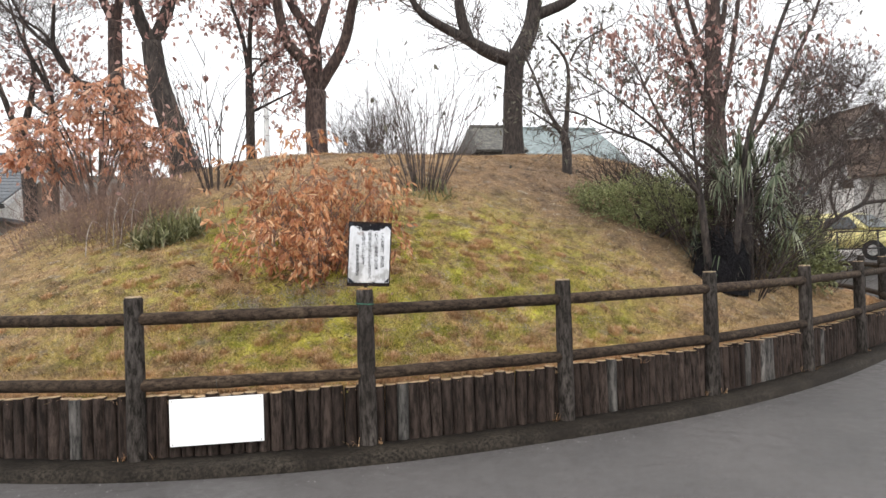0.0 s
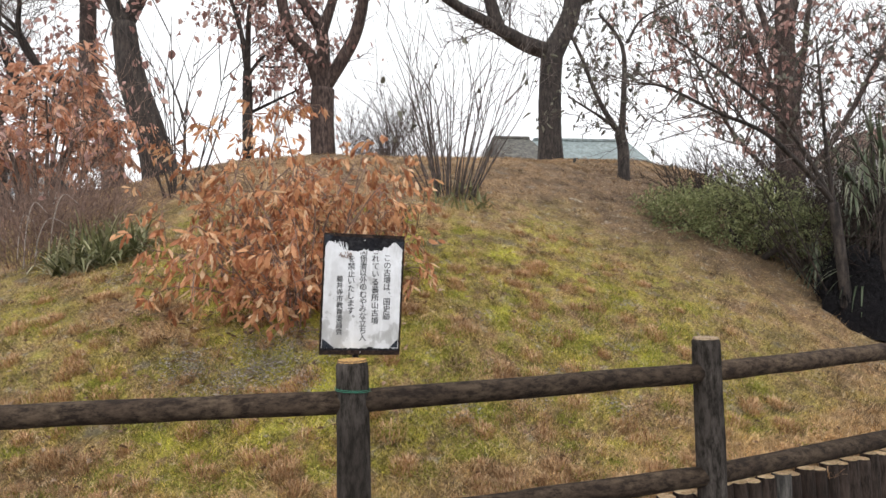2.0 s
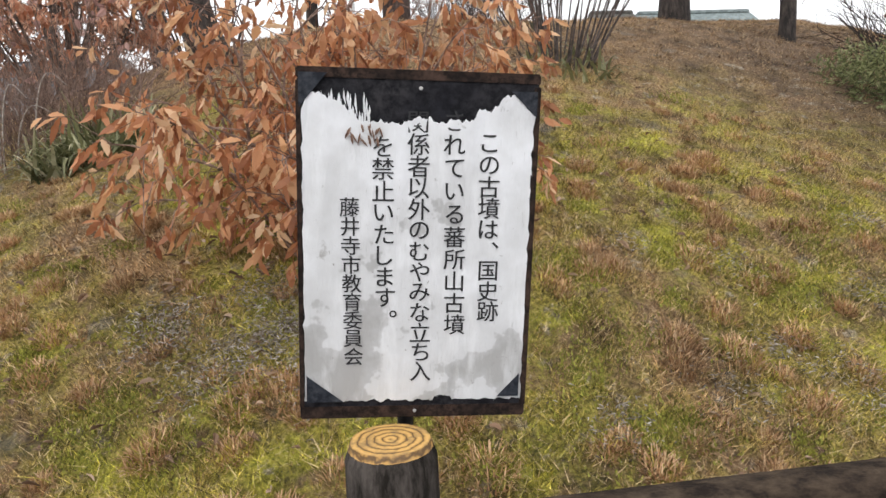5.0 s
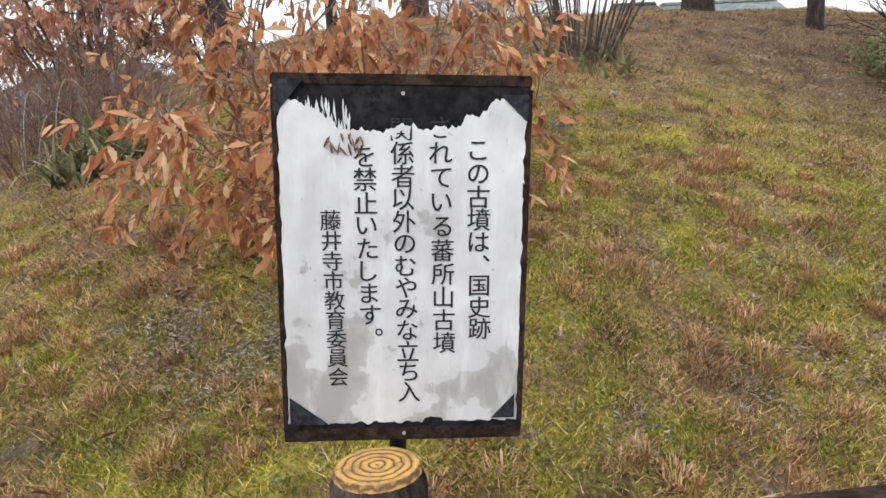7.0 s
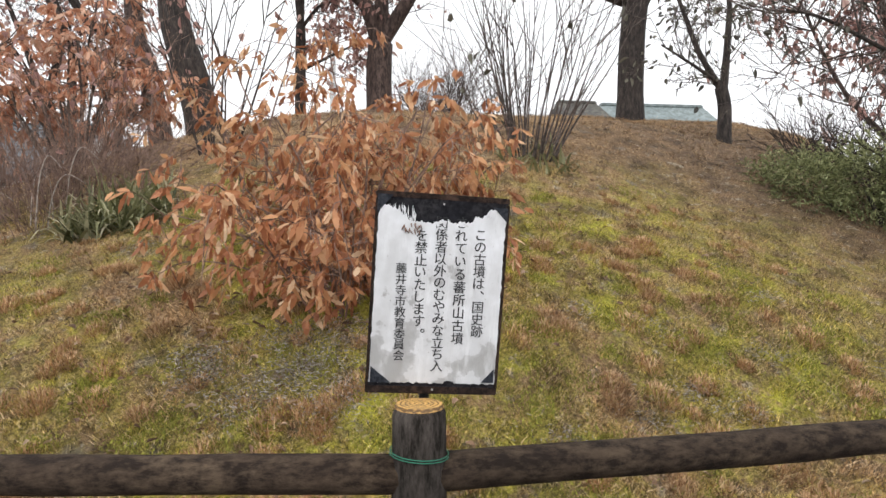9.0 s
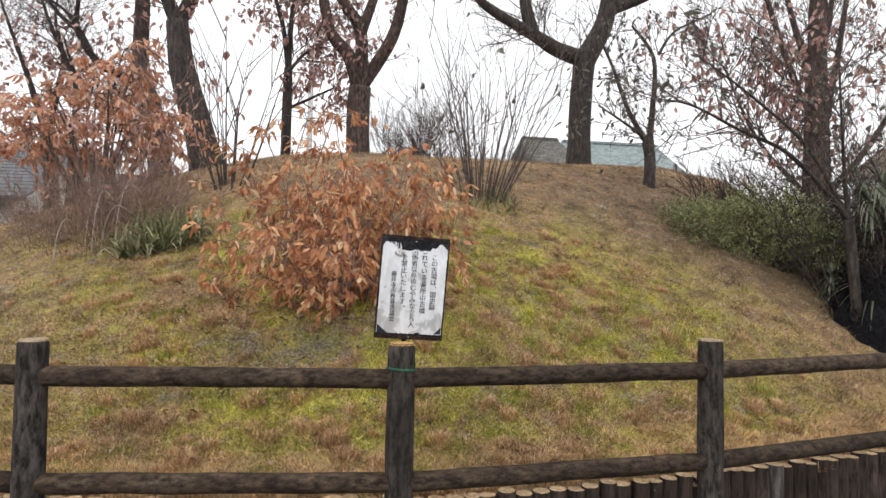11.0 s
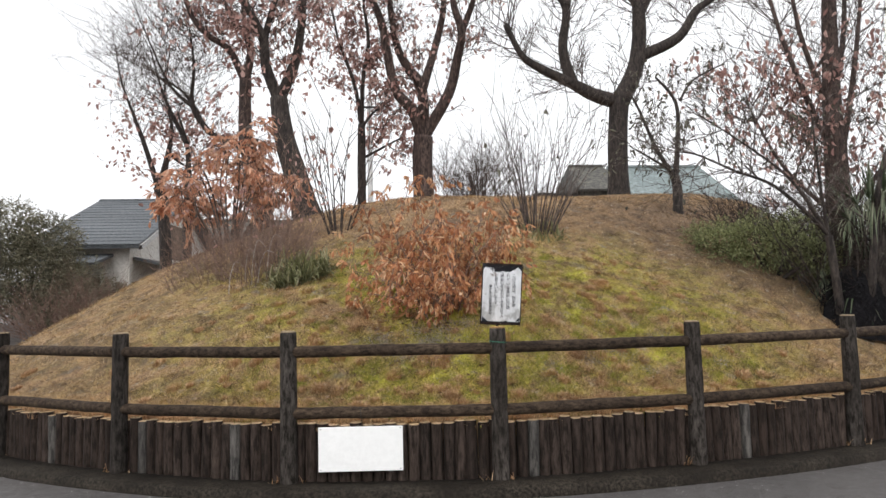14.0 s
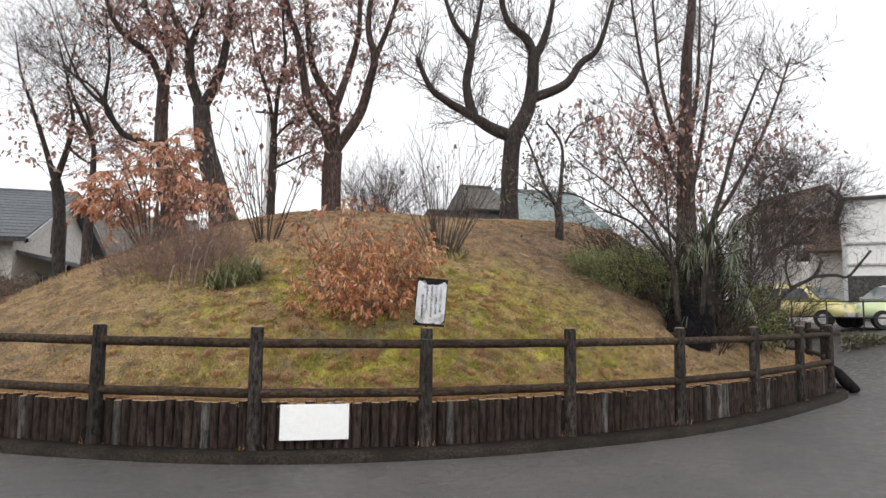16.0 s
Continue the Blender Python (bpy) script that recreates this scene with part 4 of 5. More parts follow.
limb_tree("low_branched_tree", 2.9, [
    [(5.25, 1.5), (5.15, 2.0), (5.11, 2.34)],
    [(5.11, 2.34), (4.84, 2.63), (4.35, 3.04), (3.82, 3.24), (3.3, 3.46), (2.99, 3.51)],
    [(5.11, 2.34), (4.68, 3.1), (4.04, 3.65), (3.41, 4.09)],
    [(5.11, 2.34), (5.0, 3.0), (4.9, 4.0)]],
    [(0.06, 0.05), (0.035, 0.008), (0.03, 0.008), (0.03, 0.01)],
    "low tree with long bare branches reaching sideways", 64, BARK, (60, 0.8, 0.008, 2), (0.06, 0.09, 0.04, 0.9), GREY_GREEN, 0.4, 0.15)


def stump(name, at, label):
    r = random.Random(65)
    ob = thing(name, (at[0], at[1], mound_z(*at)), label, "stump")
    s = Soup()
    hs = [(-0.2, 0.42), (0.1, 0.40), (0.3, 0.36), (0.48, 0.31), (0.62, 0.24), (0.72, 0.14), (0.76, 0.04)]
    s.tube([Vector((0.03 * math.sin(z * 5), 0, z)) for z, _ in hs], [q for _, q in hs], 22)
    for i, v in enumerate(s.v):
        k = 1 + 0.30 * noise.noise((v.x * 5, v.y * 5, v.z * 4)) + 0.12 * noise.noise((v.x * 17, v.y * 17, v.z * 9))
        s.v[i] = Vector((v.x * k, v.y * k, v.z * (1 + 0.12 * noise.noise((v.x * 6, v.y * 6, 2)))))
    put_mesh("trunk", s.mesh("trunk", CHAR, True), ob)
    f = Soup()
    for i in range(500):
        a, z = r.uniform(0, 2 * math.pi), r.uniform(0.05, 0.75)
        q = 0.40 * math.sqrt(max(0.05, 1 - (z / 0.8) ** 2))
        f.strap(Vector((q * math.cos(a), q * math.sin(a), z)), Vector((math.cos(a) * 0.6 + r.gauss(0, 0.4), math.sin(a) * 0.6 + r.gauss(0, 0.4), r.uniform(-0.8, 0.9))).normalized(), r.uniform(0.08, 0.25), 0.012, r.uniform(0.5, 2), 3)
    tagged(put_mesh("fibre", f.mesh("fibre", CHAR), ob), kind="stuff")


stump("charred_stump", (5.50, 3.05), "black charred stump with shaggy fibres under the palm")
spray("brown_thicket", (7.2, 5.0), 170, 1.5, 0.7, 0.009, "dense dark brown thicket behind the palm", 38, DARKTWIG, None, None, 6, 1, 1.1, wander=0.4)
spray("brown_thicket", (6.1, 3.9), 170, 1.2, 0.8, 0.009, "dense dark brown thicket behind the palm", 39, DARKTWIG, (0.05, 0.08, 0.035, 0.8), GREY_GREEN, 6, 1, 0.8, wander=0.4)
leafy_bush("olive_bush", (7.55, 3.75), [(0, 0, 0.5, 0.42), (0.3, 0.1, 0.4, 0.36), (-0.3, 0.1, 0.45, 0.36), (0.1, 0.1, 0.85, 0.36)], 700, (0.08, 0.03), LEAF, "olive green bush beside the palm", 52)

spray("brown_thicket", (6.1, 5.7), 130, 1.0, 0.7, 0.009, "dense dark brown thicket behind the evergreen bush", 40, DARKTWIG, None, None, 6, 1, 0.9, wander=0.35)
spray("brown_thicket", (8.4, 5.2), 150, 1.8, 0.7, 0.009, "dense dark brown thicket behind the palm", 44, DARKTWIG, None, None, 6, 1, 0.9, wander=0.35)


def canes(name, at, count, label, seed):
    """Bleached dead canes that arch over."""
    r = random.Random(seed)
    x, y = at
    ob = thing(name, (x, y, mound_z(x, y)), label, "dead canes")
    for i in range(count):
        px, py = r.gauss(0, 0.22), r.gauss(0, 0.15)
        a, h = r.uniform(0, 2 * math.pi), r.uniform(0.35, 0.75)
        z = mound_z(x + px, y + py) - mound_z(x, y)
        e = Vector((math.cos(a), math.sin(a) * 0.4, 0)) * r.uniform(0.08, 0.3)
        s = Soup()
        s.tube(spline([Vector((px, py, z - 0.05)), Vector((px, py, z + h * 0.6)) + e * 0.2, Vector((px, py, z + h)) + e * 0.7, Vector((px, py, z + h * 0.85)) + e * 1.5], 4), [0.007 - 0.0003 * k for k in range(13)], 5)
        put_mesh("cane", s.mesh("cane", CANE, True), ob)


canes("dead_canes", (-3.0, 4.1), 6, "bleached dead canes arching over the turf", 45)


# ---- notice board wired to a fence post ----
BOARD_W, BOARD_H = 0.349, 0.522
BOARD = surface("weathered_board", (0.006, 0.006, 0.008), (0.016, 0.016, 0.021), (0.035, 0.033, 0.036), 9, 60, 0.75, 0.5, 0.004)
FRAME = surface("stained_frame", (0.010, 0.007, 0.006), (0.032, 0.020, 0.016), (0.075, 0.045, 0.034), 12, 70, 0.8, 0.5, 0.004)
CORNER = surface("dark_corner", (0.012, 0.014, 0.020), (0.028, 0.032, 0.042), (0.06, 0.065, 0.075), 20, 90, 0.6, 0.3, 0.002)
for dull in (BOARD, FRAME, CORNER):
    dull.node_tree.nodes["Principled BSDF"].inputs["Specular IOR Level"].default_value = 0.15
INK, _n, _l, _b = bare("black_ink", 0.6)
_b.inputs["Base Color"].default_value = (0.012, 0.012, 0.014, 1)
GREENWIRE, _n, _l, _b = bare("green_wire", 0.45)
_b.inputs["Base Color"].default_value = (0.02, 0.16, 0.10, 1)


def sheet_material():
    """Crumpled silvery sheet, greyer towards the bottom, with stains, scuffs and specks of dirt."""
    m, n, l, b = bare("silvery_sheet", 0.42)
    t = n.new("ShaderNodeTexCoord")
    v = t.outputs["Object"]
    tall = n.new("ShaderNodeMapping")
    tall.inputs["Scale"].default_value = (1, 1, 0.22)
    l.new(v, tall.inputs["Vector"])
    w = tall.outputs[0]
    big, mid, fine = grain(n, l, v, 6, 5, 0.6), grain(n, l, v, 18, 6, 0.7), grain(n, l, v, 90, 4, 0.7)
    streak, scuff = grain(n, l, w, 26, 6, 0.65), grain(n, l, w, 120, 4, 0.7)
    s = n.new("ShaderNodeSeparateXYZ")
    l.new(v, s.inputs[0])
    # height shifts the noise, so the greys deepen towards the bottom
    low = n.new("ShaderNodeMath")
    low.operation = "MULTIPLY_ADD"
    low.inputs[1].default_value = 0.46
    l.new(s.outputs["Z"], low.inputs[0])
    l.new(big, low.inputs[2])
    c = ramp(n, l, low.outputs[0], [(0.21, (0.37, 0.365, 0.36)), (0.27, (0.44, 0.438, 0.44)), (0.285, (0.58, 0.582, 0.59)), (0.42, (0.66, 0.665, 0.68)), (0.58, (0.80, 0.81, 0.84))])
    c = mix(n, l, ramp(n, l, streak, [(0.52, (0, 0, 0)), (0.64, (0.32, 0.32, 0.32))]), c, (0.86, 0.87, 0.89))
    c = mix(n, l, ramp(n, l, scuff, [(0.64, (0, 0, 0)), (0.72, (0.4, 0.4, 0.4))]), c, (0.33, 0.325, 0.32))
    c = mix(n, l, ramp(n, l, mid, [(0.64, (0, 0, 0)), (0.71, (0.65, 0.65, 0.65))]), c, (0.25, 0.235, 0.22))
    c = mix(n, l, ramp(n, l, fine, [(0.68, (0, 0, 0)), (0.73, (0.7, 0.7, 0.7))]), c, (0.10, 0.075, 0.06))
    l.new(c, b.inputs["Base Color"])
    x = n.new("ShaderNodeTexVoronoi")
    x.feature = "DISTANCE_TO_EDGE"
    x.inputs["Scale"].default_value = 11.0
    l.new(w, x.inputs["Vector"])
    relief(n, l, b, mix(n, l, 0.5, mix(n, l, 0.5, big, streak), x.outputs["Distance"]), 0.7, 0.03)
    return m


RUST, _n, _l, _b = bare("rust_mark", 0.8)
_b.inputs["Base Color"].default_value = (0.24, 0.145, 0.105, 1)
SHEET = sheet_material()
EDGE_U = [0.0, 0.02, 0.07, 0.12, 0.20, 0.235, 0.25, 0.31, 0.36, 0.42, 0.47, 0.50, 0.55, 0.60, 0.66, 0.70, 0.75, 0.79, 0.84, 0.88, 0.92, 0.97, 1.0]
EDGE_V = [0.12, 0.10, 0.06, 0.075, 0.095, 0.118, 0.136, 0.138, 0.138, 0.136, 0.131, 0.12, 0.13, 0.135, 0.125, 0.13, 0.10, 0.10, 0.07, 0.05, 0.07, 0.11, 0.12]


def sheet_mesh():
    """The torn sheet: ragged along its top, a little wavy, with cut lower corners."""
    v, f, nu, nv = [], [], 120, 40
    for i in range(nu + 1):
        u = 0.022 + 0.955 * i / nu
        top = float(np.interp(u, EDGE_U, EDGE_V)) + 0.013 * noise.noise((u * 60, 2, 0)) + 0.010 * noise.noise((u * 23, 5, 0))
        low = 0.945 + 0.008 * noise.noise((u * 30, 9, 0)) + 0.004 * noise.noise((u * 90, 4, 0))
        if 0.58 < u < 0.66:
            low -= 0.012
        for k in range(nv + 1):
            w = top + (low - top) * k / nv
            side = 0.010 * noise.noise((w * 30, 0 if i < nu / 2 else 7, 1)) * (abs(i / nu - 0.5) * 2) ** 12
            y = -0.0035 - 0.0016 * noise.noise((u * 4, w * 5, 3)) - 0.0012 * noise.noise((u * 13, w * 15, 8))
            v.append(((u + side) * BOARD_W, y - (0.004 * max(0.0, 1 - k / 3) * (0.5 + 0.5 * noise.noise((u * 40, 1, 1)))), -w * BOARD_H))
    for i in range(nu):
        for k in range(nv):
            a = i * (nv + 1) + k
            f.append((a, a + 1, a + nv + 2, a + nv + 1))
    back = len(v)
    v += [(x, y + 0.0008, z) for x, y, z in v]
    f += [tuple(back + q for q in reversed(p)) for p in f]
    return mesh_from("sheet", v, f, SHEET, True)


def column(chars, u, first, pitch, size, parent):
    """One upright line of writing: characters one below another, centred on u."""
    verts, faces = [], []
    for k, ch in enumerate(chars):
        cu = bpy.data.curves.new("writing", "FONT")
        cu.body, cu.size, cu.extrude = ch, size, 0.0002
        tmp = bpy.data.objects.new("writing", cu)
        scene.collection.objects.link(tmp)
        me = bpy.data.meshes.new_from_object(tmp.evaluated_get(bpy.context.evaluated_depsgraph_get()))
        p = np.array([v.co[:] for v in me.vertices])
        bpy.data.objects.remove(tmp)
        if len(p) == 0:
            continue
        mid = (p.max(0) + p.min(0)) / 2
        v = first + k * pitch
        cx, cz = (u + 0.04 * (v - 0.45)) * BOARD_W, -v * BOARD_H
        if ch == "、":
            cx, cz = cx + 0.010, cz + 0.008
        elif ch == "。":
            cx, cz = cx + 0.011, cz + 0.006
        for dx, dy in ((-0.00025, 0.0), (0.00025, 0.0001)):
            base = len(verts)
            for q in p - mid:
                w = -(cz + q[1]) / BOARD_H
                uu = (cx + q[0]) / BOARD_W
                y = -0.0035 - 0.0016 * noise.noise((uu * 4, w * 5, 3)) - 0.0012 * noise.noise((uu * 13, w * 15, 8))
                verts.append((cx + q[0] + dx, y - 0.0011 - dy - q[2], cz + q[1]))
            faces += [tuple(base + i for i in poly.vertices) for poly in me.polygons]
        bpy.data.meshes.remove(me)
    put_mesh("writing", mesh_from("writing", verts, faces, INK), parent, None, "black upright lettering")


def tri_plate(name, pts, material, parent):
    bm = bmesh.new()
    vs = [bm.verts.new((x * BOARD_W, -0.0075, -z * BOARD_H)) for x, z in pts]
    fc = bm.faces.new(vs)
    ex = bmesh.ops.extrude_face_region(bm, geom=[fc])
    bmesh.ops.translate(bm, vec=(0, 0.002, 0), verts=[e for e in ex["geom"] if isinstance(e, bmesh.types.BMVert)])
    bmesh.ops.recalc_face_normals(bm, faces=bm.faces)
    part(name, bm, material, parent, "dark corner holder")


def build_notice():
    ob = new("notice_board")
    ob.matrix_basis = pose(-0.106, 0.012, 1.884, 4.3, 3.3, 2.3)
    tagged(ob, "weathered notice board with a torn silvery sheet, wired to a post", "notice board")
    part("board", box(BOARD_W - 0.004, 0.010, BOARD_H - 0.004, 0.001, (BOARD_W / 2, 0.004, -BOARD_H / 2)), BOARD, ob)
    for sx, sz, x, z in ((BOARD_W, 0.016, BOARD_W / 2, -0.006), (BOARD_W, 0.022, BOARD_W / 2, -BOARD_H + 0.010), (0.009, BOARD_H - 0.03, 0.004, -BOARD_H / 2), (0.012, BOARD_H - 0.03, BOARD_W - 0.005, -BOARD_H / 2)):
        part("frame_strip", box(sx, 0.014, sz, 0.002, (x, 0.0045, z)), FRAME, ob)
    paper = put_mesh("sheet", sheet_mesh(), ob, None, "torn silvery sheet with stains, greyer towards the bottom")
    column("この古墳は、国史跡", 0.803, 0.188, 0.0606, 0.0340, paper)
    column("されている蕃所山古墳", 0.656, 0.129, 0.0648, 0.0340, paper)
    column("関係者以外のむやみな立ち入", 0.506, 0.135, 0.0600, 0.0340, paper)
    column("を禁止いたします。", 0.358, 0.203, 0.0610, 0.0340, paper)
    column("藤井寺市教育委員会", 0.217, 0.371, 0.0545, 0.0300, paper)
    tri_plate("corner", [(0.012, 0.012), (0.125, 0.012), (0.012, 0.105)], CORNER, ob)
    tri_plate("corner", [(0.875, 0.045), (0.985, 0.045), (0.985, 0.115)], CORNER, ob)
    tri_plate("corner", [(0.03, 0.865), (0.03, 0.945), (0.185, 0.945)], CORNER, ob)
    tri_plate("corner", [(0.965, 0.865), (0.965, 0.935), (0.87, 0.935)], CORNER, ob)
    r = random.Random(91)
    flake = Soup()
    for k in range(70):
        u, w = r.uniform(0.03, 0.30), r.uniform(0.05, 0.16)
        h, a = r.uniform(0.008, 0.035), r.uniform(0.0008, 0.0022)
        q = Vector((u * BOARD_W, -0.0018, -w * BOARD_H))
        n = len(flake.v)
        flake.v += [q, q + Vector((a, -0.001, -0.3 * h)), q + Vector((r.gauss(0, 0.002), 0, -h)), q + Vector((-a, -0.001, -0.5 * h))]
        flake.f.append((n, n + 3, n + 2, n + 1))
    put_mesh("torn_fibre", flake.mesh("torn_fibre", SHEET), ob, None, "whitish torn fibres on the bare board")
    mark = Soup()
    for k in range(16):
        q = Vector((r.uniform(0.21, 0.34) * BOARD_W, -0.0066, -r.uniform(0.142, 0.178) * BOARD_H))
        mark.leaf(q, Vector((r.gauss(0, 0.4), 0, -1)).normalized(), Vector((0, -1, 0)), r.uniform(0.010, 0.024), r.uniform(0.002, 0.005))
    put_mesh("rust_mark", mark.mesh("rust_mark", RUST), ob, None, "brown rust mark below the torn edge")
    for x, z in ((0.50, 0.045), (0.50, 0.975)):
        part("nail", box(0.005, 0.004, 0.005, 0.001, (x * BOARD_W, -0.008, -z * BOARD_H)), TRIM, ob)
    s = Soup()
    s.tube([Vector((0.165, 0.075, -1.35)), Vector((0.165, 0.075, -0.4)), Vector((0.165, 0.045, -0.12))], [0.014, 0.014, 0.013], 8)
    put_mesh("pole", s.mesh("pole", STEEL, True), ob)
    part("batten", box(0.05, 0.060, 0.04, 0.003, (0.165, 0.034, -0.33)), FRAME, ob)
    for z in (1.222, 1.214):
        w = Soup()
        w.tube([Vector((0.0745 * math.cos(a), 0.0745 * math.sin(a), z + 0.006 * math.sin(a + z * 40))) for a in [2 * math.pi * k / 28 for k in range(29)]], [0.0016] * 29, 5, False)
        put_mesh("wire", w.mesh("wire", GREENWIRE, True), ob, ob.matrix_basis.inverted(), "green tie wire")


build_notice()
plate = thing("sign_plate", (-1.16, 0.055, 0.366), "plain white rectangular plate fixed to the log wall", "sign", rz=-4.2)
part("panel", box(0.70, 0.008, 0.362, 0.003), PLATE, plate)
for x in (-0.33, 0.33):
    for z in (-0.165, 0.165):
        part("screw", box(0.010, 0.004, 0.010, 0.001, (x, -0.006, z)), TRIM, plate)
hanger = Soup()
hanger.tube([Vector((0.02, 0.0, 0.17)), Vector((0.01, -0.006, 0.24)), Vector((0.0, -0.02, 0.34))], [0.0025] * 3, 5)
put_mesh("hanger", hanger.mesh("hanger", STEEL, True), plate, None, "wire hanger")
for x in (-0.25, 0.25):
    part("bracket", box(0.03, 0.05, 0.30, 0.002, (x, 0.03, 0)), STEEL, plate)


# ---- houses beyond the mound ----
GLASS, _n, _l, _b = bare("window_glass", 0.08)
# base lifted to grey, standing in for sky reflected by the panes
_b.inputs["Base Color"].default_value = (0.10, 0.115, 0.12, 1)


def slab(corners, thick):
    """A flat piece with the four given corners, thick metres deep."""
    bm = bmesh.new()
    vs = [bm.verts.new(c) for c in corners]
    fc = bm.faces.new(vs)
    fc.normal_update()
    nrm = fc.normal.copy()
    ex = bmesh.ops.extrude_face_region(bm, geom=[fc])
    bmesh.ops.translate(bm, vec=nrm * thick, verts=[e for e in ex["geom"] if isinstance(e, bmesh.types.BMVert)])
    bmesh.ops.recalc_face_normals(bm, faces=bm.faces)
    return bm


def add_window(parent, m, w, h, frame_mat=TRIM):
    win = put_mesh("window", bm_mesh(box(w, 0.05, h, 0.004), "window", frame_mat), parent, m)
    part("pane", box(w - 0.14, 0.02, h - 0.14, 0, (0, -0.025, 0)), GLASS, win)
    part("mullion", box(0.05, 0.03, h - 0.1, 0.003, (0, -0.03, 0)), frame_mat, win)


def gable_house(name, at, rz, length, depth, eave, ridge, wallmat, roofmat, label, hip=0.0, over=0.5, courses=0, windows=()):
    """Ridge along local x; the near slope faces local -y."""
    ob = thing(name, at, label, "house", rz=rz)
    bm = bmesh.new()
    hx, hy = length / 2, depth / 2
    pts = [(-hx, -hy, -0.3), (hx, -hy, -0.3), (hx, hy, -0.3), (-hx, hy, -0.3), (-hx, -hy, eave), (hx, -hy, eave), (hx, hy, eave), (-hx, hy, eave), (-hx + hip, 0, ridge - 0.1), (hx - hip, 0, ridge - 0.1)]
    v = [bm.verts.new(p) for p in pts]
    for q in ((0, 1, 5, 4), (2, 3, 7, 6), (1, 2, 6, 9, 5), (3, 0, 4, 8, 7), (4, 5, 9, 8), (6, 7, 8, 9), (3, 2, 1, 0)):
        bm.faces.new([v[i] for i in q])
    bmesh.ops.recalc_face_normals(bm, faces=bm.faces)
    part("wall", bm, wallmat, ob)
    drop = (ridge - eave) / hy * over
    ex = over
    for s in (-1, 1):
        a, b = (-hx - ex, s * (hy + over), eave - drop), (hx + ex, s * (hy + over), eave - drop)
        c, d = (hx + ex - hip, 0, ridge), (-hx - ex + hip, 0, ridge)
        roof = part("roof_slope", slab([a, b, c, d] if s < 0 else [b, a, d, c], 0.12), roofmat, ob)
        for k in range(courses):
            t0, t1 = k / courses, (k + 1) / courses
            p = [Vector(a).lerp(Vector(d), t0), Vector(b).lerp(Vector(c), t0), Vector(b).lerp(Vector(c), t1), Vector(a).lerp(Vector(d), t1)]
            up = Vector((0, s * 0.03, 0.13))
            q = [p[0] + up * 1.12, p[1] + up * 1.12, p[2] + up, p[3] + up]
            part("tile_course", slab(q if s < 0 else [q[1], q[0], q[3], q[2]], 0.02), roofmat, roof)
        if not hip:
            for sx in (-1, 1):
                p, q = Vector((sx * (hx + ex + 0.02), s * (hy + over), eave - drop)), Vector((sx * (hx + ex + 0.02), 0, ridge))
                w = Soup()
                w.tube([p + Vector((0, 0, 0.03)), q + Vector((0, 0, 0.03))], [0.11, 0.11], 4)
                put_mesh("bargeboard", w.mesh("bargeboard", TRIM), ob, None, "pale bargeboard")
    if hip:
        for sx in (-1, 1):
            part("roof_hip", slab([(sx * (hx + ex), -hy - over, eave - drop), (sx * (hx + ex), hy + over, eave - drop), (sx * (hx + ex - hip), 0.02, ridge), (sx * (hx + ex - hip), -0.02, ridge)], 0.1), roofmat, ob)
    part("ridge_cap", box(length + 2 * ex - 2 * hip, 0.35, 0.18, 0.05, (0, 0, ridge + 0.12)), roofmat, ob)
    for m, w, h in windows:
        add_window(ob, m, w, h)
    return ob


left_house = gable_house("house", (-11.75, 24.0, 0.95), 0, 2.9, 10.9, 2.91, 5.2, PLASTER, TILE, "cream house with a grey tiled gable roof", 0, 0.55, 16,
                         [(pose(1.47, -2.4, 1.2, 0, 0, 90), 1.5, 1.2), (pose(1.47, 2.2, 1.3, 0, 0, 90), 1.5, 1.2)])
part("gable_panel", box(0.05, 1.9, 1.5, 0.01, (1.47, -0.6, 3.35)), BROWNROOF, left_house, "faded brown panel under the gable")
for y0, y1 in ((-5.2, 0.4), (0.8, 4.8)):
    part("porch_roof", slab([(1.46, y0, 2.35), (2.85, y0, 2.0), (2.85, y1, 2.0), (1.46, y1, 2.35)], 0.10), TILE, left_house, "low lean-to roof")
    for k in range(4):
        part("porch_post", box(0.12, 0.12, 2.3, 0.01, (2.65, y0 + 0.15 + (y1 - y0 - 0.3) * k / 3, 0.9)), BROWNWOOD, left_house)
    part("porch_wall", box(0.10, y1 - y0 - 0.3, 1.2, 0.01, (2.45, (y0 + y1) / 2, 0.5)), BROWNWOOD, left_house)
part("porch_front", slab([(-1.9, -6.9, 2.05), (0.9, -6.9, 2.05), (0.9, -5.46, 2.45), (-1.9, -5.46, 2.45)], 0.10), TILE, left_house, "low lean-to roof")
part("shutter", box(1.5, 0.08, 1.5, 0.01, (-0.3, -5.5, 0.95)), BROWNWOOD, left_house)

gable_house("house", (-11.2, 33.5, 0.95), 12, 9.5, 8.0, 3.2, 5.5, BROWNWOOD, DULLWALL, "brown timber house with a dull weathered roof", 0, 0.5, 0, [(pose(2.0, -4.03, 1.8), 1.6, 1.2)])
barn = gable_house("barn", (14.1, 29.5, 0.95), 0, 6.4, 5.0, 5.6, 7.75, DARKWALL, METALROOF, "grey-green metal-roofed barn seen over the summit", 0.9, 0.4)
for k in range(14):
    w = Soup()
    x = -3.3 + 6.6 * k / 13
    u = max(0.0, min(1.0, (3.6 - abs(x)) / 0.9))
    w.tube([Vector((x, -2.9, 5.4)), Vector((x, -2.9 + 2.9 * u, 5.4 + 2.47 * u))], [0.03, 0.03], 4)
    put_mesh("roof_rib", w.mesh("roof_rib", METALROOF), barn)
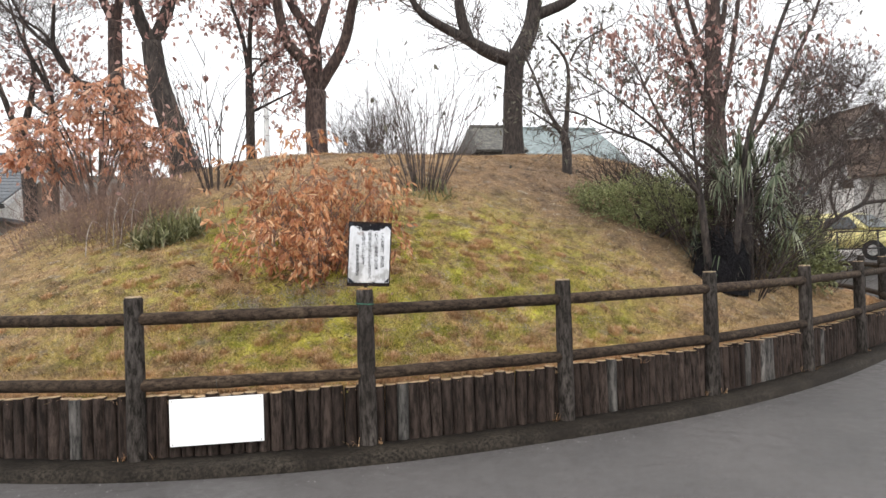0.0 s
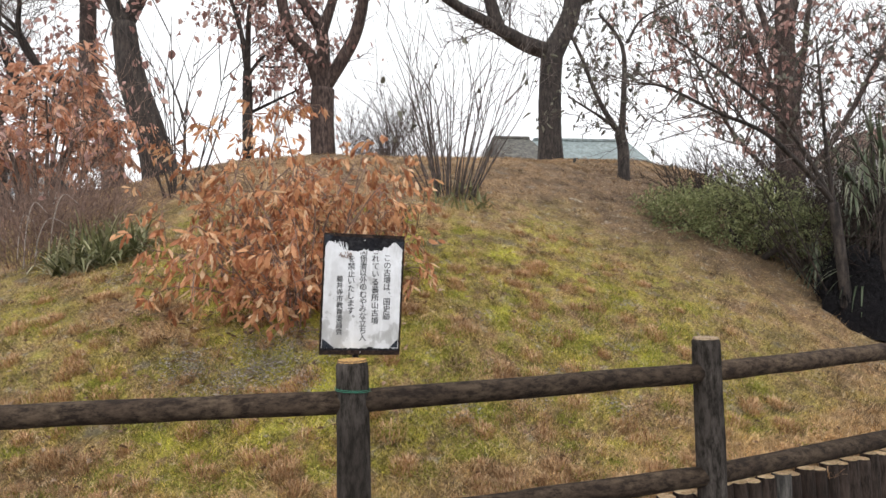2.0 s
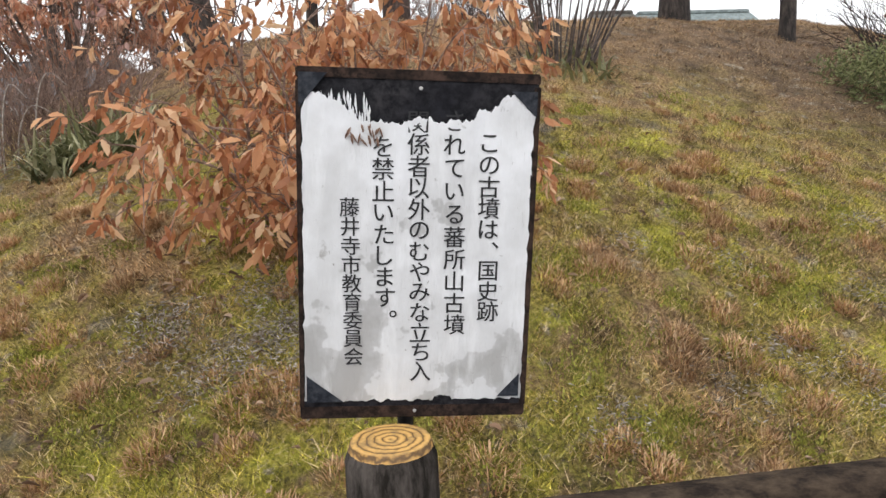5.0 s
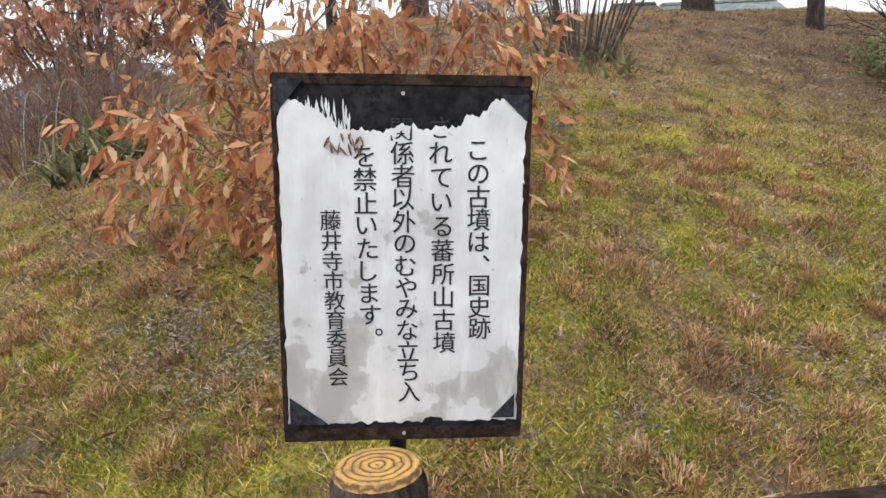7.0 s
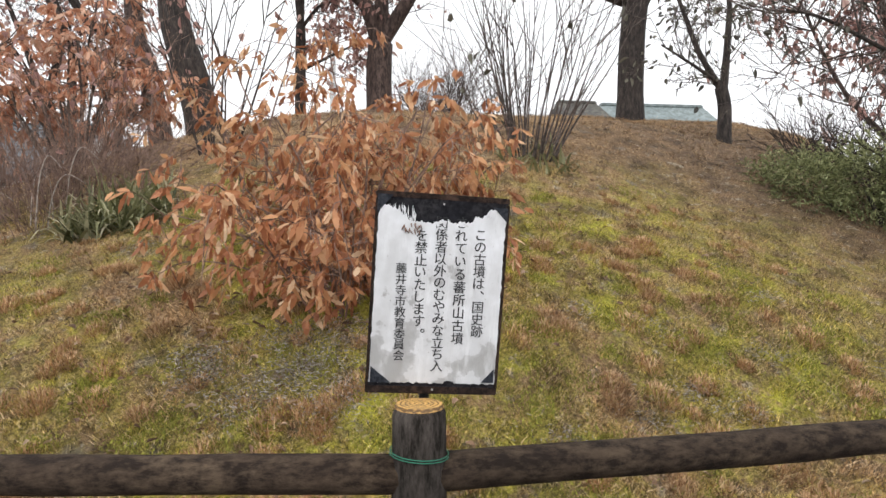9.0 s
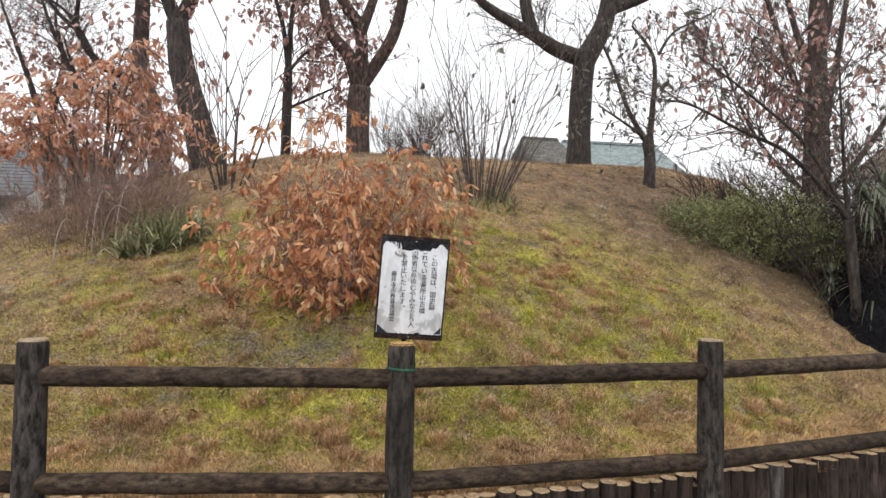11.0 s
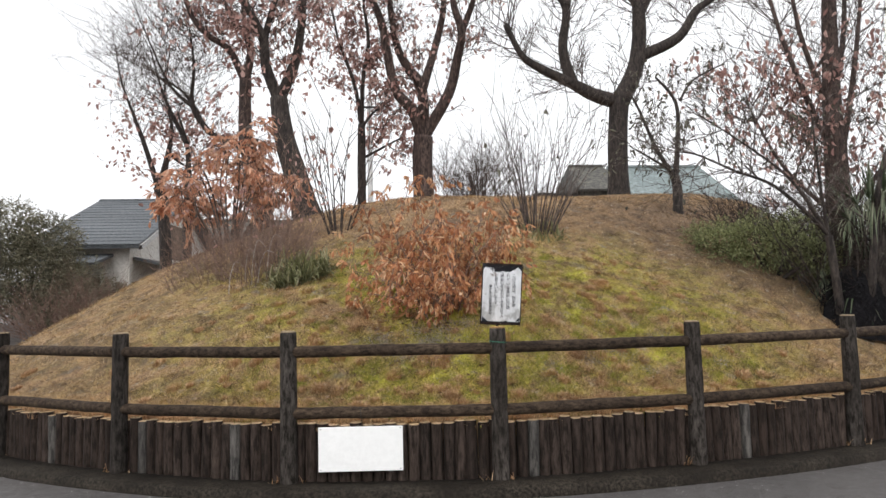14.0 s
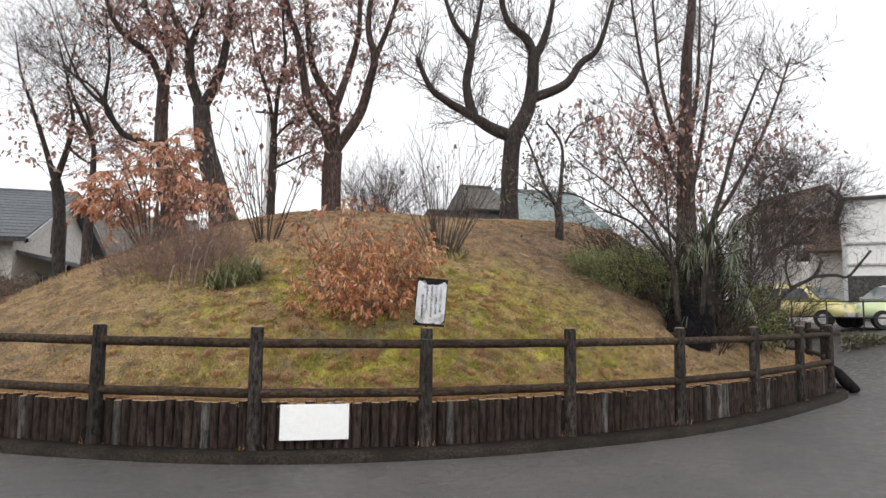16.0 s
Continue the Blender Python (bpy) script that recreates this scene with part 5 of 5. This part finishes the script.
# separate block added for the barn's hip end, its shade put in the colour
gable_house("shed", (10.0, 29.0, 0.95), 0, 2.2, 4.6, 6.2, 7.7, DULLWALL, DULLWALL, "brown block added as the barn's hip end, shade in its colour", 0.4, 0.3)
gable_house("shed", (7.9, 27.6, 0.95), 0, 2.4, 3.0, 5.0, 5.9, DULLWALL, DARKWALL, "low dark shed beside the barn", 0.3, 0.3)
gable_house("house", (30.66, 26.60, 0.95), -95, 5.5, 3.6, 6.62, 8.12, PLASTER, BROWNROOF, "two-storey plastered house with a brown-grey gable roof", 0, 0.35, 10, [(pose(2.77, 0.0, 7.02, 0, 0, 90), 0.8, 0.7), (pose(0.0, -1.83, 4.0), 1.5, 1.1)])
gable_house("house", (22.9, 15.7, 0.95), -42, 2.6, 4.0, 3.4, 4.7, PLASTER, BROWNROOF, "low house with a faded brown roof", 0, 0.45, 0, [(pose(0.3, -2.03, 1.9), 1.2, 1.0)])

block = thing("white_building", (22.6, 11.3, 0.95), "white flat-roofed building with dark ledges", "building", rz=-45)
part("wall", box(7.5, 6.0, 5.0, 0.03, (0.6, 0, 2.2)), WHITEWALL, block)
part("eave", box(2.6, 6.2, 0.12, 0.02, (-2.1, -0.05, 4.72)), DARKWALL, block)
part("upper_wall", box(5.6, 5.4, 0.7, 0.02, (1.5, 0.1, 4.95)), WHITEWALL, block)
part("roof_ledge", box(6.4, 6.2, 0.16, 0.03, (1.7, -0.05, 5.3)), DARKWALL, block)
part("awning", box(3.2, 1.2, 0.14, 0.03, (1.6, -3.5, 2.95)), DARKWALL, block)
part("band", box(7.6, 0.12, 0.08, 0.02, (0.6, -3.02, 3.1)), TRIM, block)
part("band", box(7.6, 0.12, 0.08, 0.02, (0.6, -3.02, 2.35)), TRIM, block)
part("base_wall", box(7.55, 0.14, 1.5, 0.02, (0.6, -3.04, 1.2)), DARKWALL, block)
for x in (-1.4, 0.4, 2.2):
    add_window(block, pose(x, -3.13, 1.15), 1.1, 1.1)

pole_far = thing("utility_pole", (-2.0, 32.0, 0.9), "grey concrete utility pole behind the mound", "pole")
s = Soup()
s.tube([Vector((0, 0, -0.2)), Vector((0, 0, 12.6))], [0.20, 0.13], 12)
put_mesh("shaft", s.mesh("shaft", TRIM, True), pole_far)
part("crossarm", box(1.6, 0.1, 0.1, 0.01, (0, -0.15, 12.1)), STEEL, pole_far)


# ---- parked cars ----
RUBBER, _n, _l, _b = bare("tyre_rubber", 0.85)
_b.inputs["Base Color"].default_value = (0.015, 0.015, 0.015, 1)
LENS, _n, _l, _b = bare("lamp_lens", 0.15)
_b.inputs["Base Color"].default_value = (0.6, 0.6, 0.58, 1)


def paint(name, c):
    m, n, l, b = bare(name, 0.28)
    v = place(n, l)
    k = ramp(n, l, grain(n, l, v, 6), [(0.3, tuple(x * 0.9 for x in c)), (0.7, c)])
    l.new(k, b.inputs["Base Color"])
    b.inputs["Coat Weight"].default_value = 0.5
    return m


def car(name, m, body_paint, roof_paint, label, tall=1.44):
    """A small rounded car; its nose points along local +x."""
    ob = new(name)
    ob.matrix_basis = m
    tagged(ob, label, "car", "parked cars")
    low = [(-1.75, 0.32), (-1.78, 0.62), (-1.70, 0.84), (-1.2, 0.90), (0.62, 0.90), (1.10, 0.86), (1.58, 0.76), (1.74, 0.60), (1.74, 0.34)]
    cab = [(-1.58, 0.86), (-1.36, 1.22), (-1.05, tall - 0.05), (-0.4, tall), (0.33, tall - 0.03), (0.60, 1.25), (1.00, 0.88)]

    def loft(prof, w0, w1, mat, nm):
        bm = bmesh.new()
        zs = [p[1] for p in prof]
        z0, z1 = min(zs), max(zs)
        sides = []
        for s in (-1, 1):
            sides.append([bm.verts.new((x, s * (w0 + (w1 - w0) * (z - z0) / (z1 - z0)), z)) for x, z in prof])
        n = len(prof)
        bm.faces.new(sides[0])
        bm.faces.new(list(reversed(sides[1])))
        for i in range(n):
            bm.faces.new([sides[0][i], sides[1][i], sides[1][(i + 1) % n], sides[0][(i + 1) % n]])
        bmesh.ops.recalc_face_normals(bm, faces=bm.faces)
        bmesh.ops.bevel(bm, geom=bm.edges[:], offset=0.05, segments=2, affect="EDGES")
        return part(nm, bm, mat, ob, smooth=True)

    loft(low, 0.74, 0.76, body_paint, "body")
    loft(cab, 0.74, 0.58, roof_paint, "cabin")
    for s in (-1, 1):
        for x0, x1, t0, t1 in ((-1.22, -0.34, -0.95, -0.32), (-0.26, 0.76, -0.24, 0.44)):
            zt, zb = tall - 0.16, 0.93
            part("side_window", slab([(x0, s * 0.735, zb), (x1, s * 0.735, zb), (t1, s * 0.632, zt), (t0, s * 0.632, zt)], 0.012 * -s), GLASS, ob)
        part("door_seam", box(0.012, 0.006, 0.5, 0, (-0.30, s * 0.772, 0.62)), RUBBER, ob)
        part("mirror", box(0.08, 0.12, 0.10, 0.02, (0.80, s * 0.84, 0.98)), body_paint, ob)
        part("headlight", box(0.06, 0.20, 0.16, 0.03, (1.70, s * 0.52, 0.68)), LENS, ob)
    part("windscreen", slab([(0.97, -0.62, 0.93), (0.97, 0.62, 0.93), (0.48, 0.54, tall - 0.11), (0.48, -0.54, tall - 0.11)], 0.03), GLASS, ob)
    part("rear_window", slab([(-1.55, 0.6, 0.95), (-1.55, -0.6, 0.95), (-1.20, -0.52, tall - 0.14), (-1.20, 0.52, tall - 0.14)], 0.03), GLASS, ob)
    part("bumper", box(0.14, 1.44, 0.16, 0.04, (1.74, 0, 0.42)), TRIM, ob)
    part("bumper", box(0.14, 1.44, 0.16, 0.04, (-1.76, 0, 0.42)), TRIM, ob)
    for x in (-1.12, 1.12):
        for s in (-1, 1):
            bm = bmesh.new()
            bmesh.ops.create_cone(bm, cap_ends=True, segments=22, radius1=0.29, radius2=0.29, depth=0.18)
            wheel = part("wheel", bm, RUBBER, ob, "", pose(x, s * 0.70, 0.29, 90, 0, 0))
            bm = bmesh.new()
            bmesh.ops.create_cone(bm, cap_ends=True, segments=18, radius1=0.17, radius2=0.15, depth=0.19)
            part("rim", bm, TRIM, wheel, "", pose(0, 0, 0.012 * -s))
    return ob


YELLOW, LIME, CREAM = paint("yellow_paint", (0.78, 0.70, 0.30)), paint("lime_paint", (0.66, 0.76, 0.44)), paint("cream_paint", (0.84, 0.86, 0.74))
car("car", pose(15.79, 11.10, 1.1, 0, 0, -72), YELLOW, YELLOW, "pale yellow small rounded car parked behind the road")
car("car", pose(18.11, 9.31, 1.1, 0, 0, 162), LIME, CREAM, "pale green small car parked behind the road")

guard = thing("pipe_rail", (14.3, 9.9, 1.1), "thin dark pipe rail before the cars", "railing", rz=-52)
for k in range(6):
    s = Soup()
    s.tube([Vector((k * 0.95, 0, -0.1)), Vector((k * 0.95, 0, 0.85))], [0.024, 0.024], 8)
    put_mesh("post", s.mesh("post", STEEL, True), guard)
for z in (0.83, 0.35):
    s = Soup()
    s.tube([Vector((-0.05, 0, z)), Vector((4.8, 0, z))], [0.02, 0.02], 8)
    put_mesh("rail", s.mesh("rail", STEEL, True), guard)


# ---- plants round about ----
def hedge_row(name, p, q, height, thick, count, label, seed):
    """A clipped hedge from p to q."""
    r = random.Random(seed)
    p, q = Vector((p[0], p[1], land_z(*p))), Vector((q[0], q[1], land_z(*q)))
    ob = thing(name, tuple(p), label, "hedge")
    s = Soup()
    d = q - p
    d.z = 0
    side = Vector((-d.y, d.x, 0)).normalized()
    for k in range(int(d.length / 0.35)):
        a = d * ((k + 0.5) * 0.35 / d.length)
        w = Soup()
        w.tube([a + Vector((0, 0, -0.1)), a + Vector((r.gauss(0, 0.08), r.gauss(0, 0.08), height * 0.8))], [0.025, 0.012], 5)
        put_mesh("stem", w.mesh("stem", BARK, True), ob)
    for i in range(count):
        t, u, z = r.random(), r.gauss(0, 0.42), r.random() ** 0.7
        c = d * t + side * (max(-1, min(1, u)) * thick / 2) + Vector((0, 0, height * z * (1 + 0.12 * noise.noise((t * 9, u, 0)))))
        e = Vector((r.gauss(0, 1), r.gauss(0, 1), r.gauss(0.3, 1))).normalized()
        s.leaf(c, e, Vector((r.gauss(0, 1), r.gauss(0, 1), 1)).normalized(), r.uniform(0.06, 0.13), r.uniform(0.04, 0.07))
    tagged(put_mesh("leaves", s.mesh("leaves", DULLBUSH), ob), kind="stuff")


hedge_row("hedge", (-14.5, 15.0), (-9.5, 18.6), 1.3, 1.0, 7000, "dark clipped hedge before the house", 71)
hedge_row("hedge", (14.6, 8.4), (19.0, 2.6), 0.50, 0.9, 5000, "low dark hedge along the road", 72)
leafy_bush("hedge_bush", (-11.9, 15.6), [(0, 0, 1.5, 1.2), (0.9, 0.2, 1.0, 1.0), (-1.2, 0.3, 1.9, 1.4), (0.3, 0, 2.5, 0.9), (-0.9, 0, 2.9, 1.0), (0.8, -0.2, 0.5, 0.8), (-2.4, 0, 1.6, 1.4)], 9000, (0.11, 0.03), DULLBUSH, "large dull green bush beside the house", 73)
spray("brown_thicket", (-10.2, 14.6), 200, 2.0, 0.7, 0.012, "brown bare brushwood before the green bush", 78, DRYSTEM, None, None, 6, 1, 1.2, wander=0.35)
spray("far_bush", (1.75, 14.2), 60, 2.3, 0.6, 0.013, "fine-twigged bare bush behind the summit", 74, TWIG, None, None, 6, 2, 0.5, wander=0.25)
spray("far_bush", (4.0, 13.6), 36, 1.0, 0.6, 0.009, "fine-twigged bare bush behind the summit", 75, TWIG, None, None, 6, 2, 0.5, wander=0.25)
limb_tree("bare_bush", 7.4, [
    [(10.40, 1.53), (10.49, 2.05), (10.65, 2.50)],
    [(10.65, 2.50), (10.95, 3.41), (11.36, 4.35), (11.77, 5.31)],
    [(10.65, 2.50), (11.39, 3.05), (12.25, 3.44), (13.01, 3.58)],
    [(10.95, 3.41), (11.80, 3.99), (12.68, 4.50), (13.21, 4.77)],
    [(10.65, 2.50), (10.60, 3.55), (10.82, 4.63), (11.04, 5.73)],
    [(11.36, 4.35), (12.12, 4.78), (12.63, 5.53)],
    [(11.39, 3.05), (12.17, 3.77), (12.94, 4.09)]],
    [(0.07, 0.05), (0.035, 0.012), (0.035, 0.012), (0.03, 0.010), (0.035, 0.012), (0.025, 0.010), (0.025, 0.010)], "wide bare brown bush behind the palm", 76, BARKRED, (560, 1.0, 0.009, 2), None, None, 0.5, 0.06, "bush")
limb_tree("pruned_tree", 9.3, [
    [(13.0, 1.0), (13.18, 1.71), (13.73, 2.29), (14.6, 2.69), (14.94, 3.2)],
    [(14.6, 2.69), (15.47, 2.76), (16.02, 2.73), (16.61, 3.19), (17.1, 3.6)],
    [(13.73, 2.29), (13.5, 2.9), (13.6, 3.4)]],
    [(0.085, 0.05), (0.055, 0.035), (0.04, 0.03)], "dark crooked pruned tree beside the cars", 77, BARK, (10, 0.5, 0.012, 1), None, None, 0.2, 0.1, knob=0.2)


log = thing("fallen_log", (9.50, 3.62, 0.0), "dark charred log lying on the road beside the wall", "log", rz=-100)
s = Soup()
s.tube([Vector((-0.45, 0.12, 0.42)), Vector((-0.2, 0.05, 0.34)), Vector((0.05, 0.0, 0.2)), Vector((0.3, -0.05, 0.11)), Vector((0.42, -0.05, 0.10))], [0.07, 0.10, 0.12, 0.11, 0.06], 10)
put_mesh("wood", s.mesh("wood", CHAR, True), log)


# ---- turf: blades, dry tufts, fringe and fallen leaves ----
def near_spot(r):
    """A spot on the face of the mound, denser toward the fence."""
    while True:
        x, y = r.uniform(-7.5, 9.5), r.uniform(0.1, 9.5)
        d = Vector((x, y)) - CENTRE
        s = rim(math.atan2(d.y, d.x)) - d.length
        if s > 0.16 and r.random() < max(0.14, 1.2 - y / 4.4 - max(0.0, abs(x - 0.6) - 2.2) / 6.0):
            return x, y


def build_blades(count):
    r = random.Random(81)
    v, f = [], []
    while len(f) < count:
        x, y = near_spot(r)
        tall = r.uniform(0.6, 1.35)
        for k in range(14):
            px, py = x + r.gauss(0, 0.022), y + r.gauss(0, 0.022)
            z = mound_z(px, py) - 0.006
            h = tall * r.uniform(0.016, 0.050)
            a = r.uniform(0, 2 * math.pi)
            w = r.uniform(0.0014, 0.0034)
            lx, ly = r.gauss(0, 0.85) * h, r.gauss(0, 0.85) * h - 0.2 * h
            i = len(v)
            v += [(px - w * math.cos(a), py - w * math.sin(a), z), (px + w * math.cos(a), py + w * math.sin(a), z), (px + lx, py + ly, z + h)]
            f.append((i, i + 1, i + 2))
    tagged(put_mesh("grass", mesh_from("grass", v, f, BLADE)), "short patchy winter grass, moss green and straw brown", "grass", kind="stuff")


def tuft(s, r, x, y, n, size, high):
    for k in range(n):
        a, q = r.uniform(0, 2 * math.pi), size * math.sqrt(r.random())
        px, py = x + q * math.cos(a), y + q * math.sin(a)
        d = Vector((math.cos(a) * 0.8 * q / size + r.gauss(0, 0.35), math.sin(a) * 0.8 * q / size + r.gauss(0, 0.35) - 0.2, 1)).normalized()
        s.strap(Vector((px, py, mound_z(px, py) - 0.01)), d, high * r.uniform(0.5, 1.1), 0.0042, r.uniform(0.3, 1.3), 2)


def build_tufts():
    r = random.Random(82)
    s = Soup()
    for i in range(640):
        x, y = near_spot(r)
        if y > 4.2 or x > 3.0 + r.gauss(0, 0.6):
            continue
        k = r.uniform(0.035, 0.085)
        near = 1.7 if y < 3.2 else 0.8
        tuft(s, r, x, y, int(r.uniform(1500, 3000) * k * near), k, 0.036 + 0.30 * k)
    for p in RIM:
        if p.y < 6:
            d = (CENTRE - p).normalized()
            for k in range(3):
                q = p + d * r.uniform(0.14, 0.32) + Vector((r.gauss(0, 0.05), r.gauss(0, 0.05)))
                tuft(s, r, q.x, q.y, 22, 0.06, 0.075)
    for p in POSTS:
        d = (CENTRE - p).normalized()
        for k in range(4):
            q = p + Vector((r.choice((-1, 1)) * r.uniform(0.08, 0.15), 0)) - d * r.uniform(-0.02, 0.05)
            for j in range(3):
                e = Vector((r.gauss(0, 0.5), r.gauss(-0.2, 0.4), 1)).normalized()
                s.strap(Vector((q.x + r.gauss(0, 0.012), q.y + r.gauss(0, 0.012), 0.085)), e, r.uniform(0.03, 0.10), 0.005, r.uniform(0.5, 1.6), 3)
    tagged(put_mesh("dry_grass", s.mesh("dry_grass", STRAW)), "tufts of dry straw-brown grass on the slope", "grass", kind="stuff")


def build_moss():
    """Low bright cushions of moss between the blades."""
    r = random.Random(85)
    v, f = [], []
    for i in range(420):
        x, y = near_spot(r)
        if not (-2.6 < x < 3.2 and y < 4.4):
            continue
        size = r.uniform(0.03, 0.10)
        for k in range(int(5200 * size * size / 0.01)):
            if k > 420:
                break
            px, py = x + r.gauss(0, size), y + r.gauss(0, size * 0.8)
            z = mound_z(px, py) + 0.002
            h, a, w = r.uniform(0.006, 0.020), r.uniform(0, 2 * math.pi), r.uniform(0.003, 0.006)
            n = len(v)
            v += [(px - w * math.cos(a), py - w * math.sin(a), z), (px + w * math.cos(a), py + w * math.sin(a), z), (px + r.gauss(0, 0.006), py + r.gauss(0, 0.006), z + h)]
            f.append((n, n + 1, n + 2))
    tagged(put_mesh("moss", mesh_from("moss", v, f, MOSSTUFT)), "bright yellow-green moss cushions among the winter grass", "moss", kind="stuff")


def build_litter():
    """Patches of bleached, broken leaf and straw where the turf is thin."""
    r = random.Random(86)
    s = Soup()
    spots = [(-0.55 + r.gauss(0, 0.32), 1.75 + r.gauss(0, 0.2), 0.09) for k in range(22)] + [(1.25, 1.35, 0.10), (1.75, 1.45, 0.12), (0.75, 1.15, 0.08), (2.2, 1.9, 0.08), (1.1, 2.1, 0.07)]
    for k in range(26):
        x, y = near_spot(r)
        if y < 3.6 and -3 < x < 4:
            spots.append((x, y, r.uniform(0.04, 0.09)))
    for x, y, size in spots:
        for k in range(int(2200 * size)):
            px, py = x + r.gauss(0, size), y + r.gauss(0, size * 0.8)
            a = r.uniform(0, 2 * math.pi)
            s.leaf(Vector((px, py, mound_z(px, py) + r.uniform(0.010, 0.030))), Vector((math.cos(a), math.sin(a), r.gauss(0, 0.35))).normalized(), Vector((r.gauss(0, 0.5), r.gauss(0, 0.5), 1)).normalized(), r.uniform(0.010, 0.034), r.uniform(0.003, 0.006))
    tagged(put_mesh("leaf_litter", s.mesh("leaf_litter", BLEACHED)), "bleached grey litter lying on the thin turf", "litter", kind="stuff")


def build_fallen():
    r = random.Random(83)
    s = Soup()
    for i in range(2200):
        x, y = (r.uniform(-7, 9), r.uniform(0.6, 10.5))
        if mound_z(x, y) <= 0:
            continue
        z = mound_z(x, y) + 0.022
        a = r.uniform(0, 2 * math.pi)
        s.leaf(Vector((x, y, z)), Vector((math.cos(a), math.sin(a), r.gauss(0, 0.25))).normalized(), Vector((r.gauss(0, 0.4), r.gauss(0, 0.4), 1)).normalized(), r.uniform(0.025, 0.06), r.uniform(0.015, 0.03))
    for i in range(340):
        a = r.gauss(0, 1)
        x, y = -0.5 + r.gauss(0, 0.8), 2.5 + r.gauss(0, 0.7)
        if mound_z(x, y) <= 0:
            continue
        s.leaf(Vector((x, y, mound_z(x, y) + 0.03)), Vector((math.cos(a * 3), math.sin(a * 3), r.gauss(0, 0.4))).normalized(), Vector((r.gauss(0, 0.5), r.gauss(0, 0.5), 1)).normalized(), r.uniform(0.03, 0.075), r.uniform(0.018, 0.032))
    tagged(put_mesh("fallen_leaves", s.mesh("fallen_leaves", FALLEN)), "withered leaves scattered over the turf", "leaves", kind="stuff")


def build_grit():
    """Pale grit swept along the kerb."""
    r = random.Random(84)
    s = Soup()
    ring = offset_ring(0.34)
    for i in range(700):
        p = ring[(r.randrange(-150, 170)) % len(ring)] + Vector((r.gauss(0, 0.10), r.gauss(-0.05, 0.12)))
        d = p - CENTRE
        if d.length - rim(math.atan2(d.y, d.x)) < 0.28:
            continue
        k = r.uniform(0.002, 0.006)
        n = len(s.v)
        c = Vector((p.x, p.y, 0.008))
        s.v += [c + Vector((k, 0, 0)), c + Vector((-k * 0.5, k, 0)), c + Vector((-k * 0.6, -k, 0)), c + Vector((0, 0, k))]
        s.f += [(n, n + 1, n + 3), (n + 1, n + 2, n + 3), (n + 2, n, n + 3)]
    tagged(put_mesh("grit", s.mesh("grit", TRIM)), "pale grit lying along the kerb", "grit", kind="stuff")


build_blades(460000)
build_tufts()
build_moss()
build_litter()
build_fallen()
build_grit()
